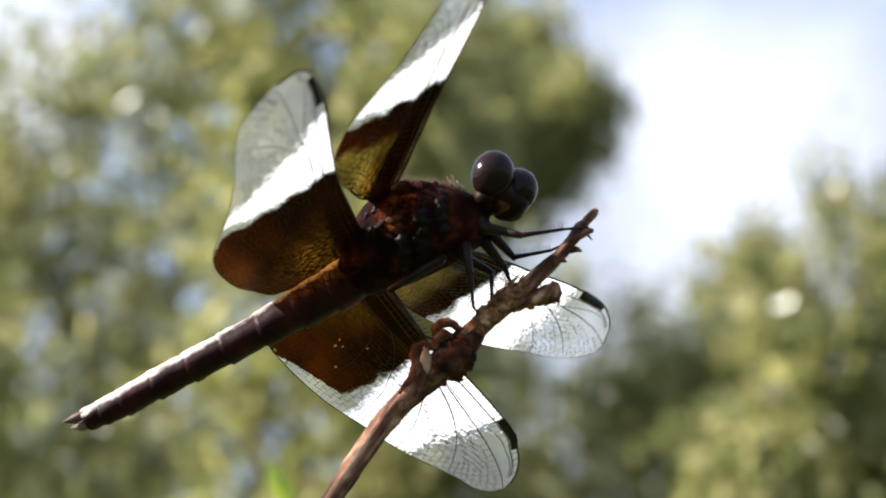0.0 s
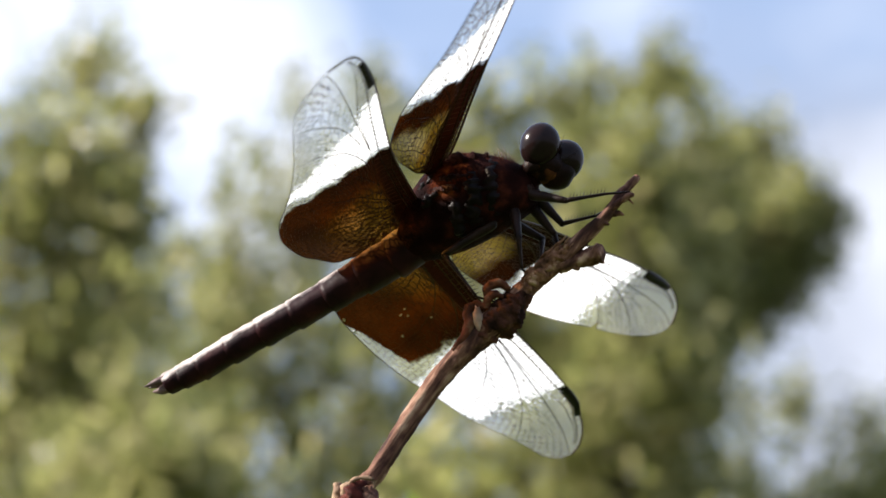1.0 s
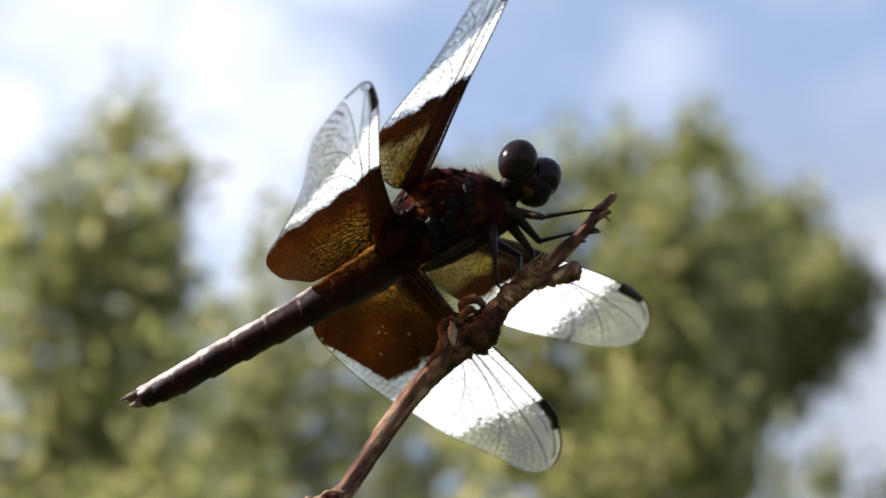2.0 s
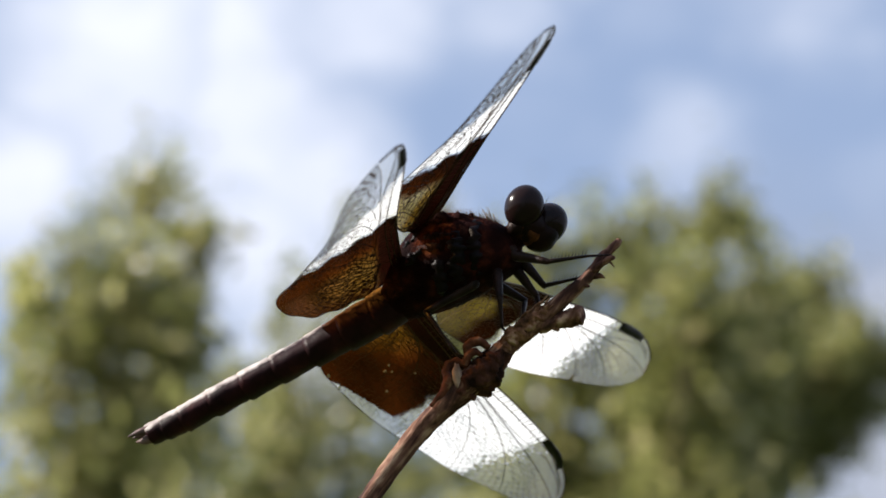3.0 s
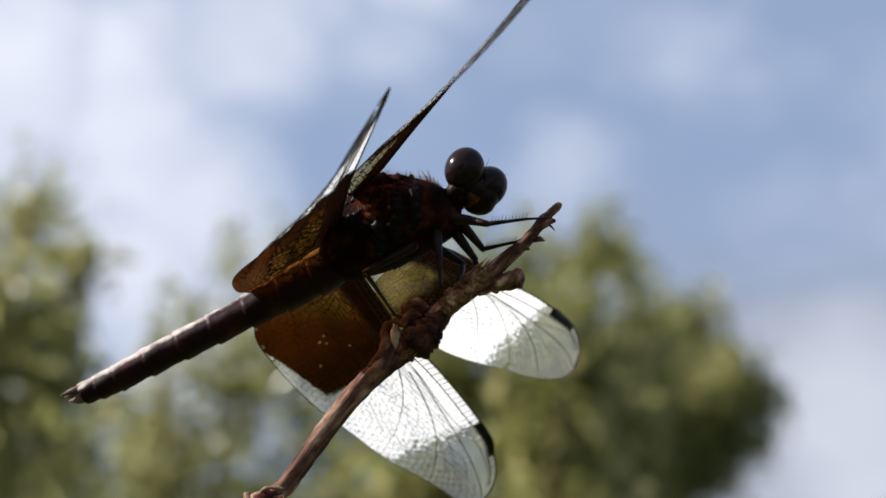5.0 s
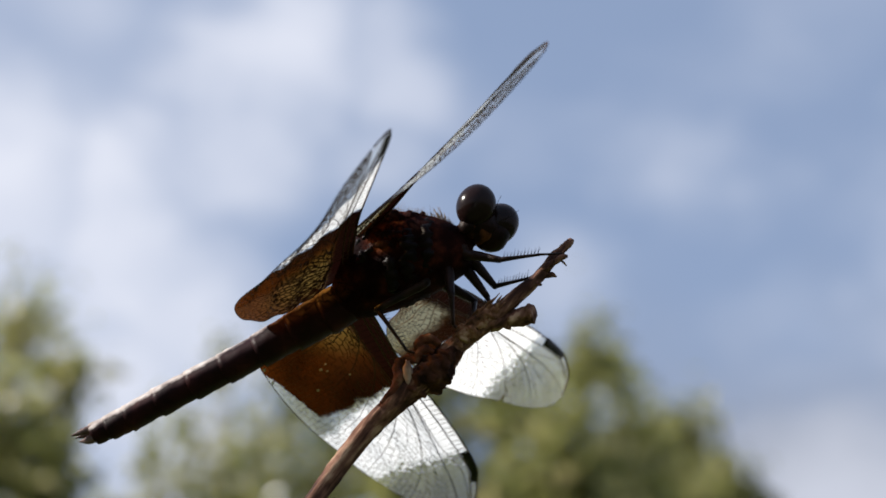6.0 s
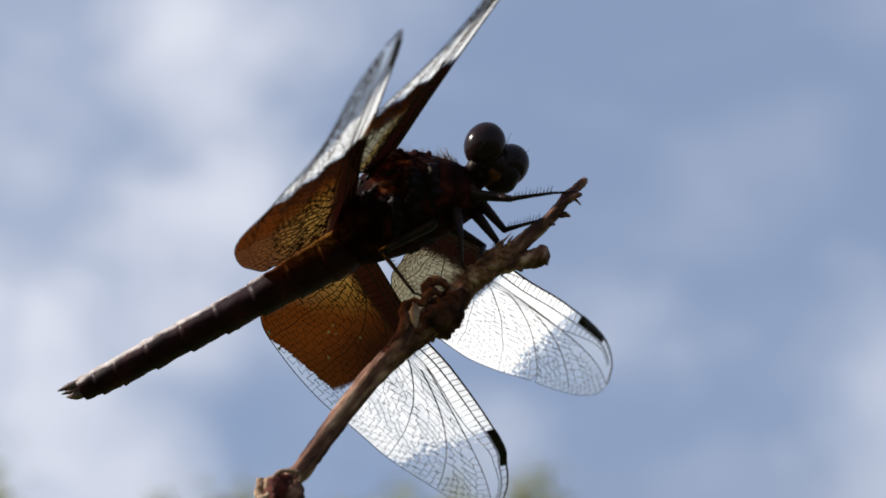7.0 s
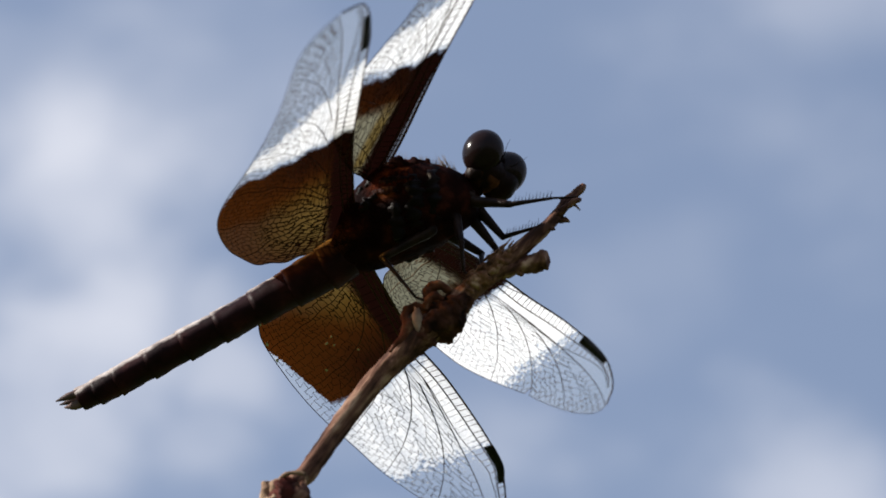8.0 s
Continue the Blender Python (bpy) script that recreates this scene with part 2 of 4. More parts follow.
def bark_material(name, stops, way):
    """Bark whose cracks and streaks run along the wood."""
    m, nodes, links, bsdf = material(name)
    co = nodes.new("ShaderNodeTexCoord")
    way = Vector(way).normalized()
    dot, back, flat = (nodes.new("ShaderNodeVectorMath") for _ in range(3))
    dot.operation, back.operation, flat.operation = "DOT_PRODUCT", "SCALE", "SUBTRACT"
    dot.inputs[1].default_value = way
    back.inputs[0].default_value = way * 0.9
    links.new(co.outputs["Object"], dot.inputs[0])
    links.new(dot.outputs["Value"], back.inputs["Scale"])
    links.new(co.outputs["Object"], flat.inputs[0])
    links.new(back.outputs[0], flat.inputs[1])
    grain = nodes.new("ShaderNodeTexNoise")
    grain.inputs["Scale"].default_value, grain.inputs["Detail"].default_value, grain.inputs["Roughness"].default_value = 1500, 5.0, 0.6
    links.new(flat.outputs[0], grain.inputs["Vector"])
    blot = noise_node(nodes, links, 330, 4.0)
    add = nodes.new("ShaderNodeMath")
    add.operation = "MULTIPLY_ADD"
    add.inputs[1].default_value = 0.6
    links.new(grain.outputs["Fac"], add.inputs[0])
    half = nodes.new("ShaderNodeMath")
    half.operation = "MULTIPLY"
    half.inputs[1].default_value = 0.4
    links.new(blot.outputs["Fac"], half.inputs[0])
    links.new(half.outputs[0], add.inputs[2])
    links.new(ramp_node(nodes, links, add.outputs[0], stops).outputs["Color"], bsdf.inputs["Base Color"])
    bsdf.inputs["Roughness"].default_value, bsdf.inputs["Specular IOR Level"].default_value = 0.8, 0.15
    bumped(nodes, links, bsdf, grain.outputs["Fac"], 0.9, 0.0004)
    return m


BARK = bark_material("twig_bark", [(0.36, (0.022, 0.011, 0.008)), (0.45, (0.065, 0.027, 0.020)), (0.54, (0.19, 0.092, 0.062)), (0.65, (0.55, 0.36, 0.25))], (8, 2.4, 4.4))
REDBARK = mottled("red_bark", [(0.35, (0.035, 0.013, 0.008)), (0.55, (0.13, 0.045, 0.025)), (0.75, (0.32, 0.18, 0.11))], 600, 0.65, bump=0.8, bump_depth=0.0003)
TRUNK = mottled("tree_bark", [(0.3, (0.06, 0.045, 0.035)), (0.7, (0.2, 0.16, 0.12))], 6, 0.85, bump=1.0, bump_depth=0.03)
GRASS = mottled("grass_ground", [(0.3, (0.03, 0.05, 0.012)), (0.55, (0.07, 0.10, 0.025)), (0.75, (0.14, 0.13, 0.05))], 0.6, 0.9, bump=0.8, bump_depth=0.05, fine=20)


def abdomen_material():
    """Dark brown flanks, a pale waxy bloom along the back that also paints its sunlit edge."""
    m, nodes, links, bsdf = material("abdomen_cuticle")
    co, sep = nodes.new("ShaderNodeTexCoord"), nodes.new("ShaderNodeSeparateXYZ")
    links.new(co.outputs["Object"], sep.inputs[0])
    n = noise_node(nodes, links, 900, 5.0)
    add = nodes.new("ShaderNodeMath")
    add.operation = "MULTIPLY_ADD"
    add.inputs[1].default_value = 0.0009
    links.new(n.outputs["Fac"], add.inputs[0])
    front = nodes.new("ShaderNodeMapRange")
    front.inputs["From Min"].default_value, front.inputs["From Max"].default_value = -0.017, -0.008
    front.inputs["To Max"].default_value = -0.00035
    links.new(sep.outputs["X"], front.inputs["Value"])
    height = nodes.new("ShaderNodeMath")
    height.operation = "ADD"
    links.new(sep.outputs["Z"], height.inputs[0])
    links.new(front.outputs["Result"], height.inputs[1])
    links.new(height.outputs[0], add.inputs[2])
    # height where the pale strip starts, set to the width of the lit edge
    rng = nodes.new("ShaderNodeMapRange")
    rng.inputs["From Min"].default_value, rng.inputs["From Max"].default_value = -0.0002, 0.00025
    links.new(add.outputs[0], rng.inputs["Value"])
    n2 = noise_node(nodes, links, 350, 4.0)
    dark = ramp_node(nodes, links, n2.outputs["Fac"], [(0.35, (0.010, 0.003, 0.004)), (0.55, (0.024, 0.006, 0.008)), (0.75, (0.065, 0.016, 0.015))])
    lit_bloom = ramp_node(nodes, links, n.outputs["Fac"], [(0.3, (0.28, 0.22, 0.20)), (0.7, (0.58, 0.52, 0.49))])
    mix = nodes.new("ShaderNodeMix")
    mix.data_type = "RGBA"
    links.new(rng.outputs["Result"], mix.inputs["Factor"])
    links.new(dark.outputs["Color"], mix.inputs["A"])
    links.new(lit_bloom.outputs["Color"], mix.inputs["B"])
    links.new(mix.outputs["Result"], bsdf.inputs["Base Color"])
    bsdf.inputs["Roughness"].default_value = 0.5
    bsdf.inputs["Specular IOR Level"].default_value = 0.08
    bumped(nodes, links, bsdf, n.outputs["Fac"], 0.35, 0.00015)
    return m


ABDOMEN = abdomen_material()


def wing_material(name, node_u, basal, far_u, slant, amber, hem=0.0, tilt=0.16, edge=0.0):
    """Membrane: smoky brown base, chalk-white middle, clear tip. node_u: where the brown ends on the leading edge, in mm.
    basal: how far out the see-through amber field behind the dark leading edge reaches.
    far_u, slant: where the white band ends on the leading edge, and how far it draws in towards the hind edge.
    hem: how far the brown draws back along the hind edge. tilt: how much nearer to the root it ends there.
    edge: how clear the strip along the leading edge and the golden streak behind the dark band are."""
    m, nodes, links, bsdf = material(name)
    N, L = nodes.new, links.new
    out = nodes["Material Output"]
    nodes.remove(bsdf)
    co, sep = N("ShaderNodeTexCoord"), N("ShaderNodeSeparateXYZ")
    scale = N("ShaderNodeVectorMath")
    scale.operation = "SCALE"
    scale.inputs["Scale"].default_value = 1000.0
    L(co.outputs["Object"], scale.inputs[0])
    L(scale.outputs[0], sep.inputs[0])
    n1, n2 = N("ShaderNodeTexNoise"), N("ShaderNodeTexNoise")
    for n, s, d in ((n1, 0.55, 5.0), (n2, 2.6, 3.0)):
        n.inputs["Scale"].default_value, n.inputs["Detail"].default_value, n.inputs["Roughness"].default_value = s, d, 0.6
        L(scale.outputs[0], n.inputs["Vector"])

    def op(kind, a, b, c=None):
        o = N("ShaderNodeMath")
        o.operation = kind
        for i, v in enumerate((a, b) if c is None else (a, b, c)):
            if isinstance(v, (int, float)):
                o.inputs[i].default_value = v
            else:
                L(v, o.inputs[i])
        return o.outputs[0]

    def step(v, lo, hi):
        r = N("ShaderNodeMapRange")
        r.interpolation_type = "SMOOTHSTEP"
        r.inputs["From Min"].default_value, r.inputs["From Max"].default_value = lo, hi
        L(v, r.inputs["Value"])
        return r.outputs["Result"]

    u, v = sep.outputs["X"], sep.outputs["Y"]
    wob = op("MULTIPLY_ADD", n1.outputs["Fac"], 3.6, -1.8)
    fine = op("MULTIPLY_ADD", n2.outputs["Fac"], 2.6, -1.3)
    uw = op("ADD", op("ADD", u, wob), fine)
    across = op("ADD", op("ADD", op("ADD", u, op("MULTIPLY", wob, 0.8)), op("MULTIPLY", fine, 0.45)), op("MULTIPLY", v, tilt))
    inner = op("ADD", across, op("MULTIPLY", step(op("ADD", op("ADD", v, op("MULTIPLY", u, 0.15)), op("MULTIPLY", fine, 0.3)), 12.5, 13.2), hem))
    outer = op("ADD", op("ADD", op("ADD", uw, op("MULTIPLY", wob, 0.6)), op("MULTIPLY", fine, 2.6)), op("MULTIPLY", v, slant))
    brown = op("SUBTRACT", 1.0, step(inner, node_u - 0.15, node_u + 0.75))
    thin = op("MULTIPLY", op("MAXIMUM", op("SUBTRACT", v, 5.0), 0.0), 0.42)
    pale = op("MULTIPLY", step(op("SUBTRACT", across, thin), node_u - 0.1, node_u + 1.8), op("SUBTRACT", 1.0, step(outer, far_u - 1.1, far_u + 1.1)))
    behind = step(op("ADD", v, op("MULTIPLY", fine, 0.5)), 1.9, 3.0)
    window = op("MULTIPLY", op("MULTIPLY", op("SUBTRACT", 1.0, step(op("ADD", u, wob), basal - 3.0, basal)), behind), amber)
    deep = op("MAXIMUM", op("SUBTRACT", 1.0, behind), op("MULTIPLY", step(inner, node_u - 9.0, node_u - 1.5), op("SUBTRACT", 0.85, op("MULTIPLY", step(v, 4.0, 11.0), 0.75))))
    out_from_root = op("POWER", op("ADD", op("MULTIPLY", u, u), op("MULTIPLY", v, v)), 0.5)
    honey = op("MULTIPLY", op("MULTIPLY", op("SUBTRACT", 1.0, step(op("ADD", out_from_root, fine), 3.5, 10.0)), behind), n2.outputs["Fac"])

    # light that passes straight through, tinted
    def blend(fac, a, b):
        o = N("ShaderNodeMix")
        o.data_type = "RGBA"
        L(fac, o.inputs["Factor"])
        for key, val in (("A", a), ("B", b)):
            if isinstance(val, tuple):
                o.inputs[key].default_value = (*val, 1)
            else:
                L(val, o.inputs[key])
        return o.outputs["Result"]

    smoky = blend(op("MULTIPLY", honey, 0.75), (0.165, 0.036, 0.004), (0.80, 0.42, 0.06))
    smoky = blend(deep, smoky, (0.03, 0.006, 0.003))
    smoky = blend(window, smoky, (0.74, 0.55, 0.26))
    if edge:
        streak = op("MULTIPLY", op("MULTIPLY", step(v, 2.2, 2.6), op("SUBTRACT", 1.0, step(v, 3.3, 3.8))), op("MULTIPLY", step(u, 0.5, 2.5), op("SUBTRACT", 1.0, step(op("ADD", u, fine), 8.5, 12.5))))
        smoky = blend(op("MULTIPLY", streak, edge), smoky, (0.52, 0.27, 0.045))
        smoky = blend(op("MULTIPLY", op("SUBTRACT", 1.0, step(v, 0.12, 0.30)), edge), smoky, (0.62, 0.55, 0.46))
    tint = blend(brown, (0.92, 0.93, 0.94), smoky)
    clear = N("ShaderNodeBsdfTransparent")
    L(tint, clear.inputs["Color"])

    # the film itself; bluish on the clear tip, painting in the sky's reflection
    film_col = blend(brown, blend(pale, (0.72, 0.79, 0.84), (0.88, 0.89, 0.90)), (0.05, 0.014, 0.006))
    dif, tra = N("ShaderNodeBsdfDiffuse"), N("ShaderNodeBsdfTranslucent")
    L(film_col, dif.inputs["Color"])
    L(film_col, tra.inputs["Color"])
    film = N("ShaderNodeMixShader")
    film.inputs[0].default_value = 0.74
    L(dif.outputs[0], film.inputs[1])
    L(tra.outputs[0], film.inputs[2])
    cover = op("ADD", op("MULTIPLY", pale, op("MULTIPLY_ADD", n2.outputs["Fac"], 0.8, 0.32)), op("MULTIPLY_ADD", brown, -0.11, 0.12))
    body = N("ShaderNodeMixShader")
    L(op("MINIMUM", cover, 0.95), body.inputs[0])
    L(clear.outputs[0], body.inputs[1])
    L(film.outputs[0], body.inputs[2])
    gloss = N("ShaderNodeBsdfGlossy")
    gloss.inputs["Roughness"].default_value = 0.22
    sheen = N("ShaderNodeLayerWeight")
    sheen.inputs["Blend"].default_value = 0.5
    bump = N("ShaderNodeBump")
    bump.inputs["Strength"].default_value, bump.inputs["Distance"].default_value = 0.5, 0.0002
    L(n2.outputs["Fac"], bump.inputs["Height"])
    L(bump.outputs["Normal"], gloss.inputs["Normal"])
    end = N("ShaderNodeMixShader")
    L(op("MULTIPLY", op("MULTIPLY_ADD", op("POWER", sheen.outputs["Facing"], 4.0), 0.4, 0.03), op("SUBTRACT", 1.0, op("MULTIPLY", brown, 0.85))), end.inputs[0])
    L(body.outputs[0], end.inputs[1])
    L(gloss.outputs[0], end.inputs[2])
    L(end.outputs[0], out.inputs["Surface"])
    return m


FOREWING = wing_material("forewing_membrane", 17.4, 12.0, 28.5, 0.55, 1.0, edge=0.9)
LEFT_HINDWING = wing_material("left_hindwing_membrane", 14.2, 5.0, 29.5, 0.0, 0.06, 12.0, -0.30)
LEFT_FOREWING = wing_material("left_forewing_membrane", 12.4, 8.5, 27.5, 0.35, 1.0)
RIGHT_HINDWING = wing_material("right_hindwing_membrane", 14.6, 5.0, 26.0, 0.75, 0.05, 6.0)


def leaf_material(name, stops, glow=0.3):
    m, nodes, links, bsdf = material(name)
    geo = nodes.new("ShaderNodeNewGeometry")
    c = ramp_node(nodes, links, geo.outputs["Random Per Island"], stops)
    links.new(c.outputs["Color"], bsdf.inputs["Base Color"])
    bsdf.inputs["Roughness"].default_value = 0.24
    bsdf.inputs["Specular IOR Level"].default_value = 0.45
    tra, mix, out = nodes.new("ShaderNodeBsdfTranslucent"), nodes.new("ShaderNodeMixShader"), nodes["Material Output"]
    links.new(c.outputs["Color"], tra.inputs["Color"])
    mix.inputs[0].default_value = glow
    links.new(bsdf.outputs[0], mix.inputs[1])
    links.new(tra.outputs[0], mix.inputs[2])
    links.new(mix.outputs[0], out.inputs["Surface"])
    return m


LEAVES = leaf_material("tree_leaves", [(0.0, (0.115, 0.138, 0.054)), (0.4, (0.22, 0.235, 0.086)), (0.8, (0.38, 0.365, 0.14)), (1.0, (0.58, 0.52, 0.27))], 0.6)
# brighter copy of the tree leaves: sunlight put into colour and glow
LIT_LEAVES = leaf_material("lit_tree_leaves", [(0.0, (0.18, 0.195, 0.068)), (0.6, (0.30, 0.305, 0.105)), (1.0, (0.52, 0.47, 0.24))], 0.72)
GREEN = leaf_material("young_leaf", [(0.0, (0.34, 0.42, 0.03)), (1.0, (0.42, 0.50, 0.05))], 0.5)

# ---- building blocks ----
MM = 0.001


def part(name, bm, mat, parent, label=""):
    """Links a bmesh as one mesh under a thing or a part."""
    me = bpy.data.meshes.new(name)
    bmesh.ops.recalc_face_normals(bm, faces=bm.faces)
    bm.to_mesh(me)
    bm.free()
    for p in me.polygons:
        p.use_smooth = True
    me.materials.append(mat)
    ob = new(name, me)
    ob.parent = parent
    return tagged(ob, label)


def ring_frame(way, hint):
    w = way.normalized()
    a = hint - hint.dot(w) * w
    if a.length < 1e-6:
        a = w.orthogonal()
    a.normalize()
    return a, w.cross(a)


def loft(bm, rings, caps=True):
    """Joins rings of points, each a list of Vectors of one length, into a skin."""
    rows = [[bm.verts.new(p) for p in ring] for ring in rings]
    n = len(rows[0])
    for r, s in zip(rows, rows[1:]):
        for i in range(n):
            bm.faces.new((r[i], r[(i + 1) % n], s[(i + 1) % n], s[i]))
    if caps:
        bm.faces.new(rows[0][::-1])
        bm.faces.new(rows[-1])


def smooth_line(pts, radii, steps):
    """A Catmull-Rom curve through the points, with radii between."""
    P = [Vector(p) for p in pts]
    P = [2 * P[0] - P[1], *P, 2 * P[-1] - P[-2]]
    out = []
    for i in range(1, len(P) - 2):
        for k in range(steps):
            t = k / steps
            a, b, c, d = P[i - 1:i + 3]
            q = 0.5 * (2 * b + (c - a) * t + (2 * a - 5 * b + 4 * c - d) * t * t + (3 * b - a - 3 * c + d) * t ** 3)
            out.append((q, radii[i - 1] + (radii[i] - radii[i - 1]) * t))
    out.append((P[-2], radii[-1]))
    return out


def tube(bm, pts, radii, sides=8, steps=1, rough=0.0, grain=1.0, hint=Vector((0, 0, 1)), ridges=0.0, ridges_n=3.5):
    line = smooth_line(pts, radii, steps)
    rings = []
    for i, (p, r) in enumerate(line):
        way = line[min(i + 1, len(line) - 1)][0] - line[max(i - 1, 0)][0]
        a, b = ring_frame(way, hint)
        ring = []
        for k in range(sides):
            t = 2 * math.pi * k / sides
            d = a * math.cos(t) + b * math.sin(t)
            q = p + d * r
            if ridges:
                q += d * r * ridges * (abs(math.sin(ridges_n * t + 0.6 * math.sin(0.031 * i))) - 0.5)
            if rough:
                q += d * r * rough * (noise.noise(q * grain) + 0.5 * noise.noise(q * grain * 2.7))
            ring.append(q)
        rings.append(ring)
    loft(bm, rings)


def ball(bm, centre, radii, turn=None, segs=20, rings=14, rough=0.0, grain=1.0):
    made = bmesh.ops.create_uvsphere(bm, u_segments=segs, v_segments=rings, radius=1.0)["verts"]
    for v in made:
        n = v.co.copy()
        v.co = Vector((n.x * radii[0], n.y * radii[1], n.z * radii[2]))
        if rough:
            v.co *= 1 + rough * noise.noise(n * grain)
        if turn:
            v.co = turn @ v.co
        v.co += Vector(centre)


def scaled(bm, s=MM):
    bmesh.ops.scale(bm, vec=(s, s, s), verts=bm.verts)
    return bm


# ---- ground and trees ----


def ground():
    bm = bmesh.new()
    bmesh.ops.create_grid(bm, x_segments=120, y_segments=120, size=1.0)
    for v in bm.verts:
        r = max(abs(v.co.x), abs(v.co.y))
        k = 4.0 + 1200 * r ** 4
        v.co = Vector((v.co.x * k, v.co.y * k, 0))
        v.co.z = 0.05 * noise.noise(v.co * 0.4)
    g = part("ground", bm, GRASS, None)
    tagged(g, "rough green grass under the shrub and trees", "ground", kind="structure")


ground()


def leaf_cloud(rng, centres, sizes):
    """Small folded leaves, four corners each, turned every way."""
    n = len(centres)
    a = rng.normal(size=(n, 3))
    a /= np.linalg.norm(a, axis=1)[:, None]
    b = np.cross(a, rng.normal(size=(n, 3)))
    b /= np.linalg.norm(b, axis=1)[:, None]
    c = np.cross(a, b)
    L = sizes[:, None]
    v = np.stack([centres - a * L, centres + b * L * 0.42 + c * L * 0.12, centres + a * L, centres - b * L * 0.42 + c * L * 0.12], 1).reshape(-1, 3)
    k = np.arange(n)[:, None] * 4
    return v, np.concatenate([k + [0, 1, 2], k + [0, 2, 3]])


def tree(az, dist, spires, base_r, seed, label, low=1.6, leaves=LEAVES, full=0.75):
    """A tree at a bearing (degrees to the right) and distance; spires: bearing and elevation of each leader's tip, its girth in metres; full: how dense the leaves are."""
    rng = np.random.default_rng(seed)
    foot = Vector((dist * math.sin(radians(az)), dist * math.cos(radians(az)), 0))
    root = new("tree")
    root.location = foot
    tagged(root, label, "tree", group="trees behind the dragonfly")
    tips = []
    for a, e, g in spires:
        d = dist + rng.uniform(-0.9, 0.9)
        tips.append((Vector((d * math.sin(radians(a)), d * math.cos(radians(a)), 1.4 + d * math.tan(radians(e)))) - foot, g))
    top = max(t.z for t, _ in tips)
    bm = bmesh.new()
    fork = Vector((0, 0, low + 0.4))
    tube(bm, [(0, 0, -0.1), (0.03, 0, 0.5), (-0.03, 0.02, low), fork], [0.24, 0.17, 0.15, 0.13], 10, 3, 0.2, 3.0)
    cent, size = [], []
    for tip, g in tips:
        mid = fork.lerp(tip, 0.45) + Vector((tip.x * 0.25, tip.y * 0.25, 0))
        tube(bm, [fork, fork.lerp(mid, 0.5) + Vector((rng.uniform(-.1, .1), rng.uniform(-.1, .1), 0)), mid, tip], [0.10, 0.075, 0.05, 0.006], 6, 4, 0.15, 4.0)
        line = [q for q, _ in smooth_line([fork, mid, tip], [1, 1, 1], 16)]
        for k in range(60):
            s = rng.uniform(0.12, 1.0)
            q = line[int(s * (len(line) - 1))]
            reach = g * (1.2 - s) * 1.9 + 0.10
            t = rng.uniform(0, 2 * math.pi)
            end = q + Vector((math.cos(t), math.sin(t), rng.uniform(-0.1, 0.6))) * reach * rng.uniform(0.55, 1.1)
            tube(bm, [q, q.lerp(end, 0.5) + Vector((0, 0, -0.03)), end], [0.018, 0.01, 0.004], 4, 1)
            n = int(full * (34 + 78 * (1.1 - s)))
            f = rng.uniform(0.25, 1.05, n)[:, None]
            pts = np.array(q)[None] * (1 - f) + np.array(end)[None] * f
            cent.append(pts + rng.normal(size=(n, 3)) * (0.10 + 0.10 * (1 - s)))
            size.append(rng.uniform(0.05, 0.10, n))
        n = 160
        cent.append(np.array(tip)[None] + rng.normal(size=(n, 3)) * [0.09, 0.09, 0.17] - [0, 0, 0.14])
        size.append(rng.uniform(0.03, 0.055, n))
    # the full lower crown
    n = int(full * 1300 * (top - low))
    z = rng.uniform(low - 0.2, top - 0.9, n)
    wide = base_r * np.clip(1.5 - (z - low) / (top - low), 0.3, 1.0)
    t = rng.uniform(0, 2 * math.pi, n)
    lump = 1 + 0.35 * np.sin(3 * t + 1.7 * z + seed) * np.sin(2.3 * z + 2 * t)
    r = wide * lump * np.sqrt(rng.uniform(0.25, 1.0, n))
    pts = np.stack([r * np.cos(t), r * np.sin(t), z], 1)
    hold = np.array([noise.noise(Vector(p) * 1.6 + Vector((seed, 0, 0))) > -0.06 for p in pts])
    cent.append(pts[hold])
    size.append(rng.uniform(0.06, 0.12, int(hold.sum())))
    part("trunk", bm, TRUNK, root, "grey-brown bark")
    v, f = leaf_cloud(rng, np.concatenate(cent), np.concatenate(size))
    me = bpy.data.meshes.new("crown")
    me.from_pydata(v.tolist(), [], f.tolist())
    me.materials.append(leaves)
    crown = new("crown", me)
    crown.parent = root
    return root


TREES = [
    (-15.2, 19.0, [(-15.8, 22.4, 0.28), (-15.1, 22.9, 0.28), (-14.2, 23.9, 0.26), (-13.3, 23.0, 0.26), (-14.6, 21.8, 0.5), (-13.4, 21.0, 0.4)], 1.0),
    (-9.4, 24.0, [(-10.2, 23.2, 0.36), (-8.6, 23.6, 0.42), (-7.6, 22.9, 0.45), (-11.3, 21.1, 0.45), (-9.4, 21.8, 0.6)], 1.6),
    (-4.8, 17.0, [(-6.6, 23.2, 0.4), (-5.5, 23.5, 0.4), (-4.3, 23.7, 0.36), (-2.8, 24.0, 0.28), (-3.4, 22.6, 0.4), (-2.0, 23.0, 0.24)], 1.0),
]
TREES += [
    (4.9, 15.5, [(3.3, 18.6, 0.4), (4.6, 19.6, 0.45), (6.0, 19.2, 0.45), (7.4, 19.6, 0.5)], 1.1),
    (-12.6, 28.0, [(-13.4, 20.0, 0.5), (-12.3, 20.3, 0.5), (-11.4, 20.0, 0.5)], 1.9),
    (0.9, 25.5, [(-1.2, 17.7, 0.6), (-0.2, 17.9, 0.6), (1.0, 17.4, 0.6), (2.2, 17.8, 0.6), (3.3, 18.2, 0.5), (-1.9, 16.8, 0.6)], 2.2),
]
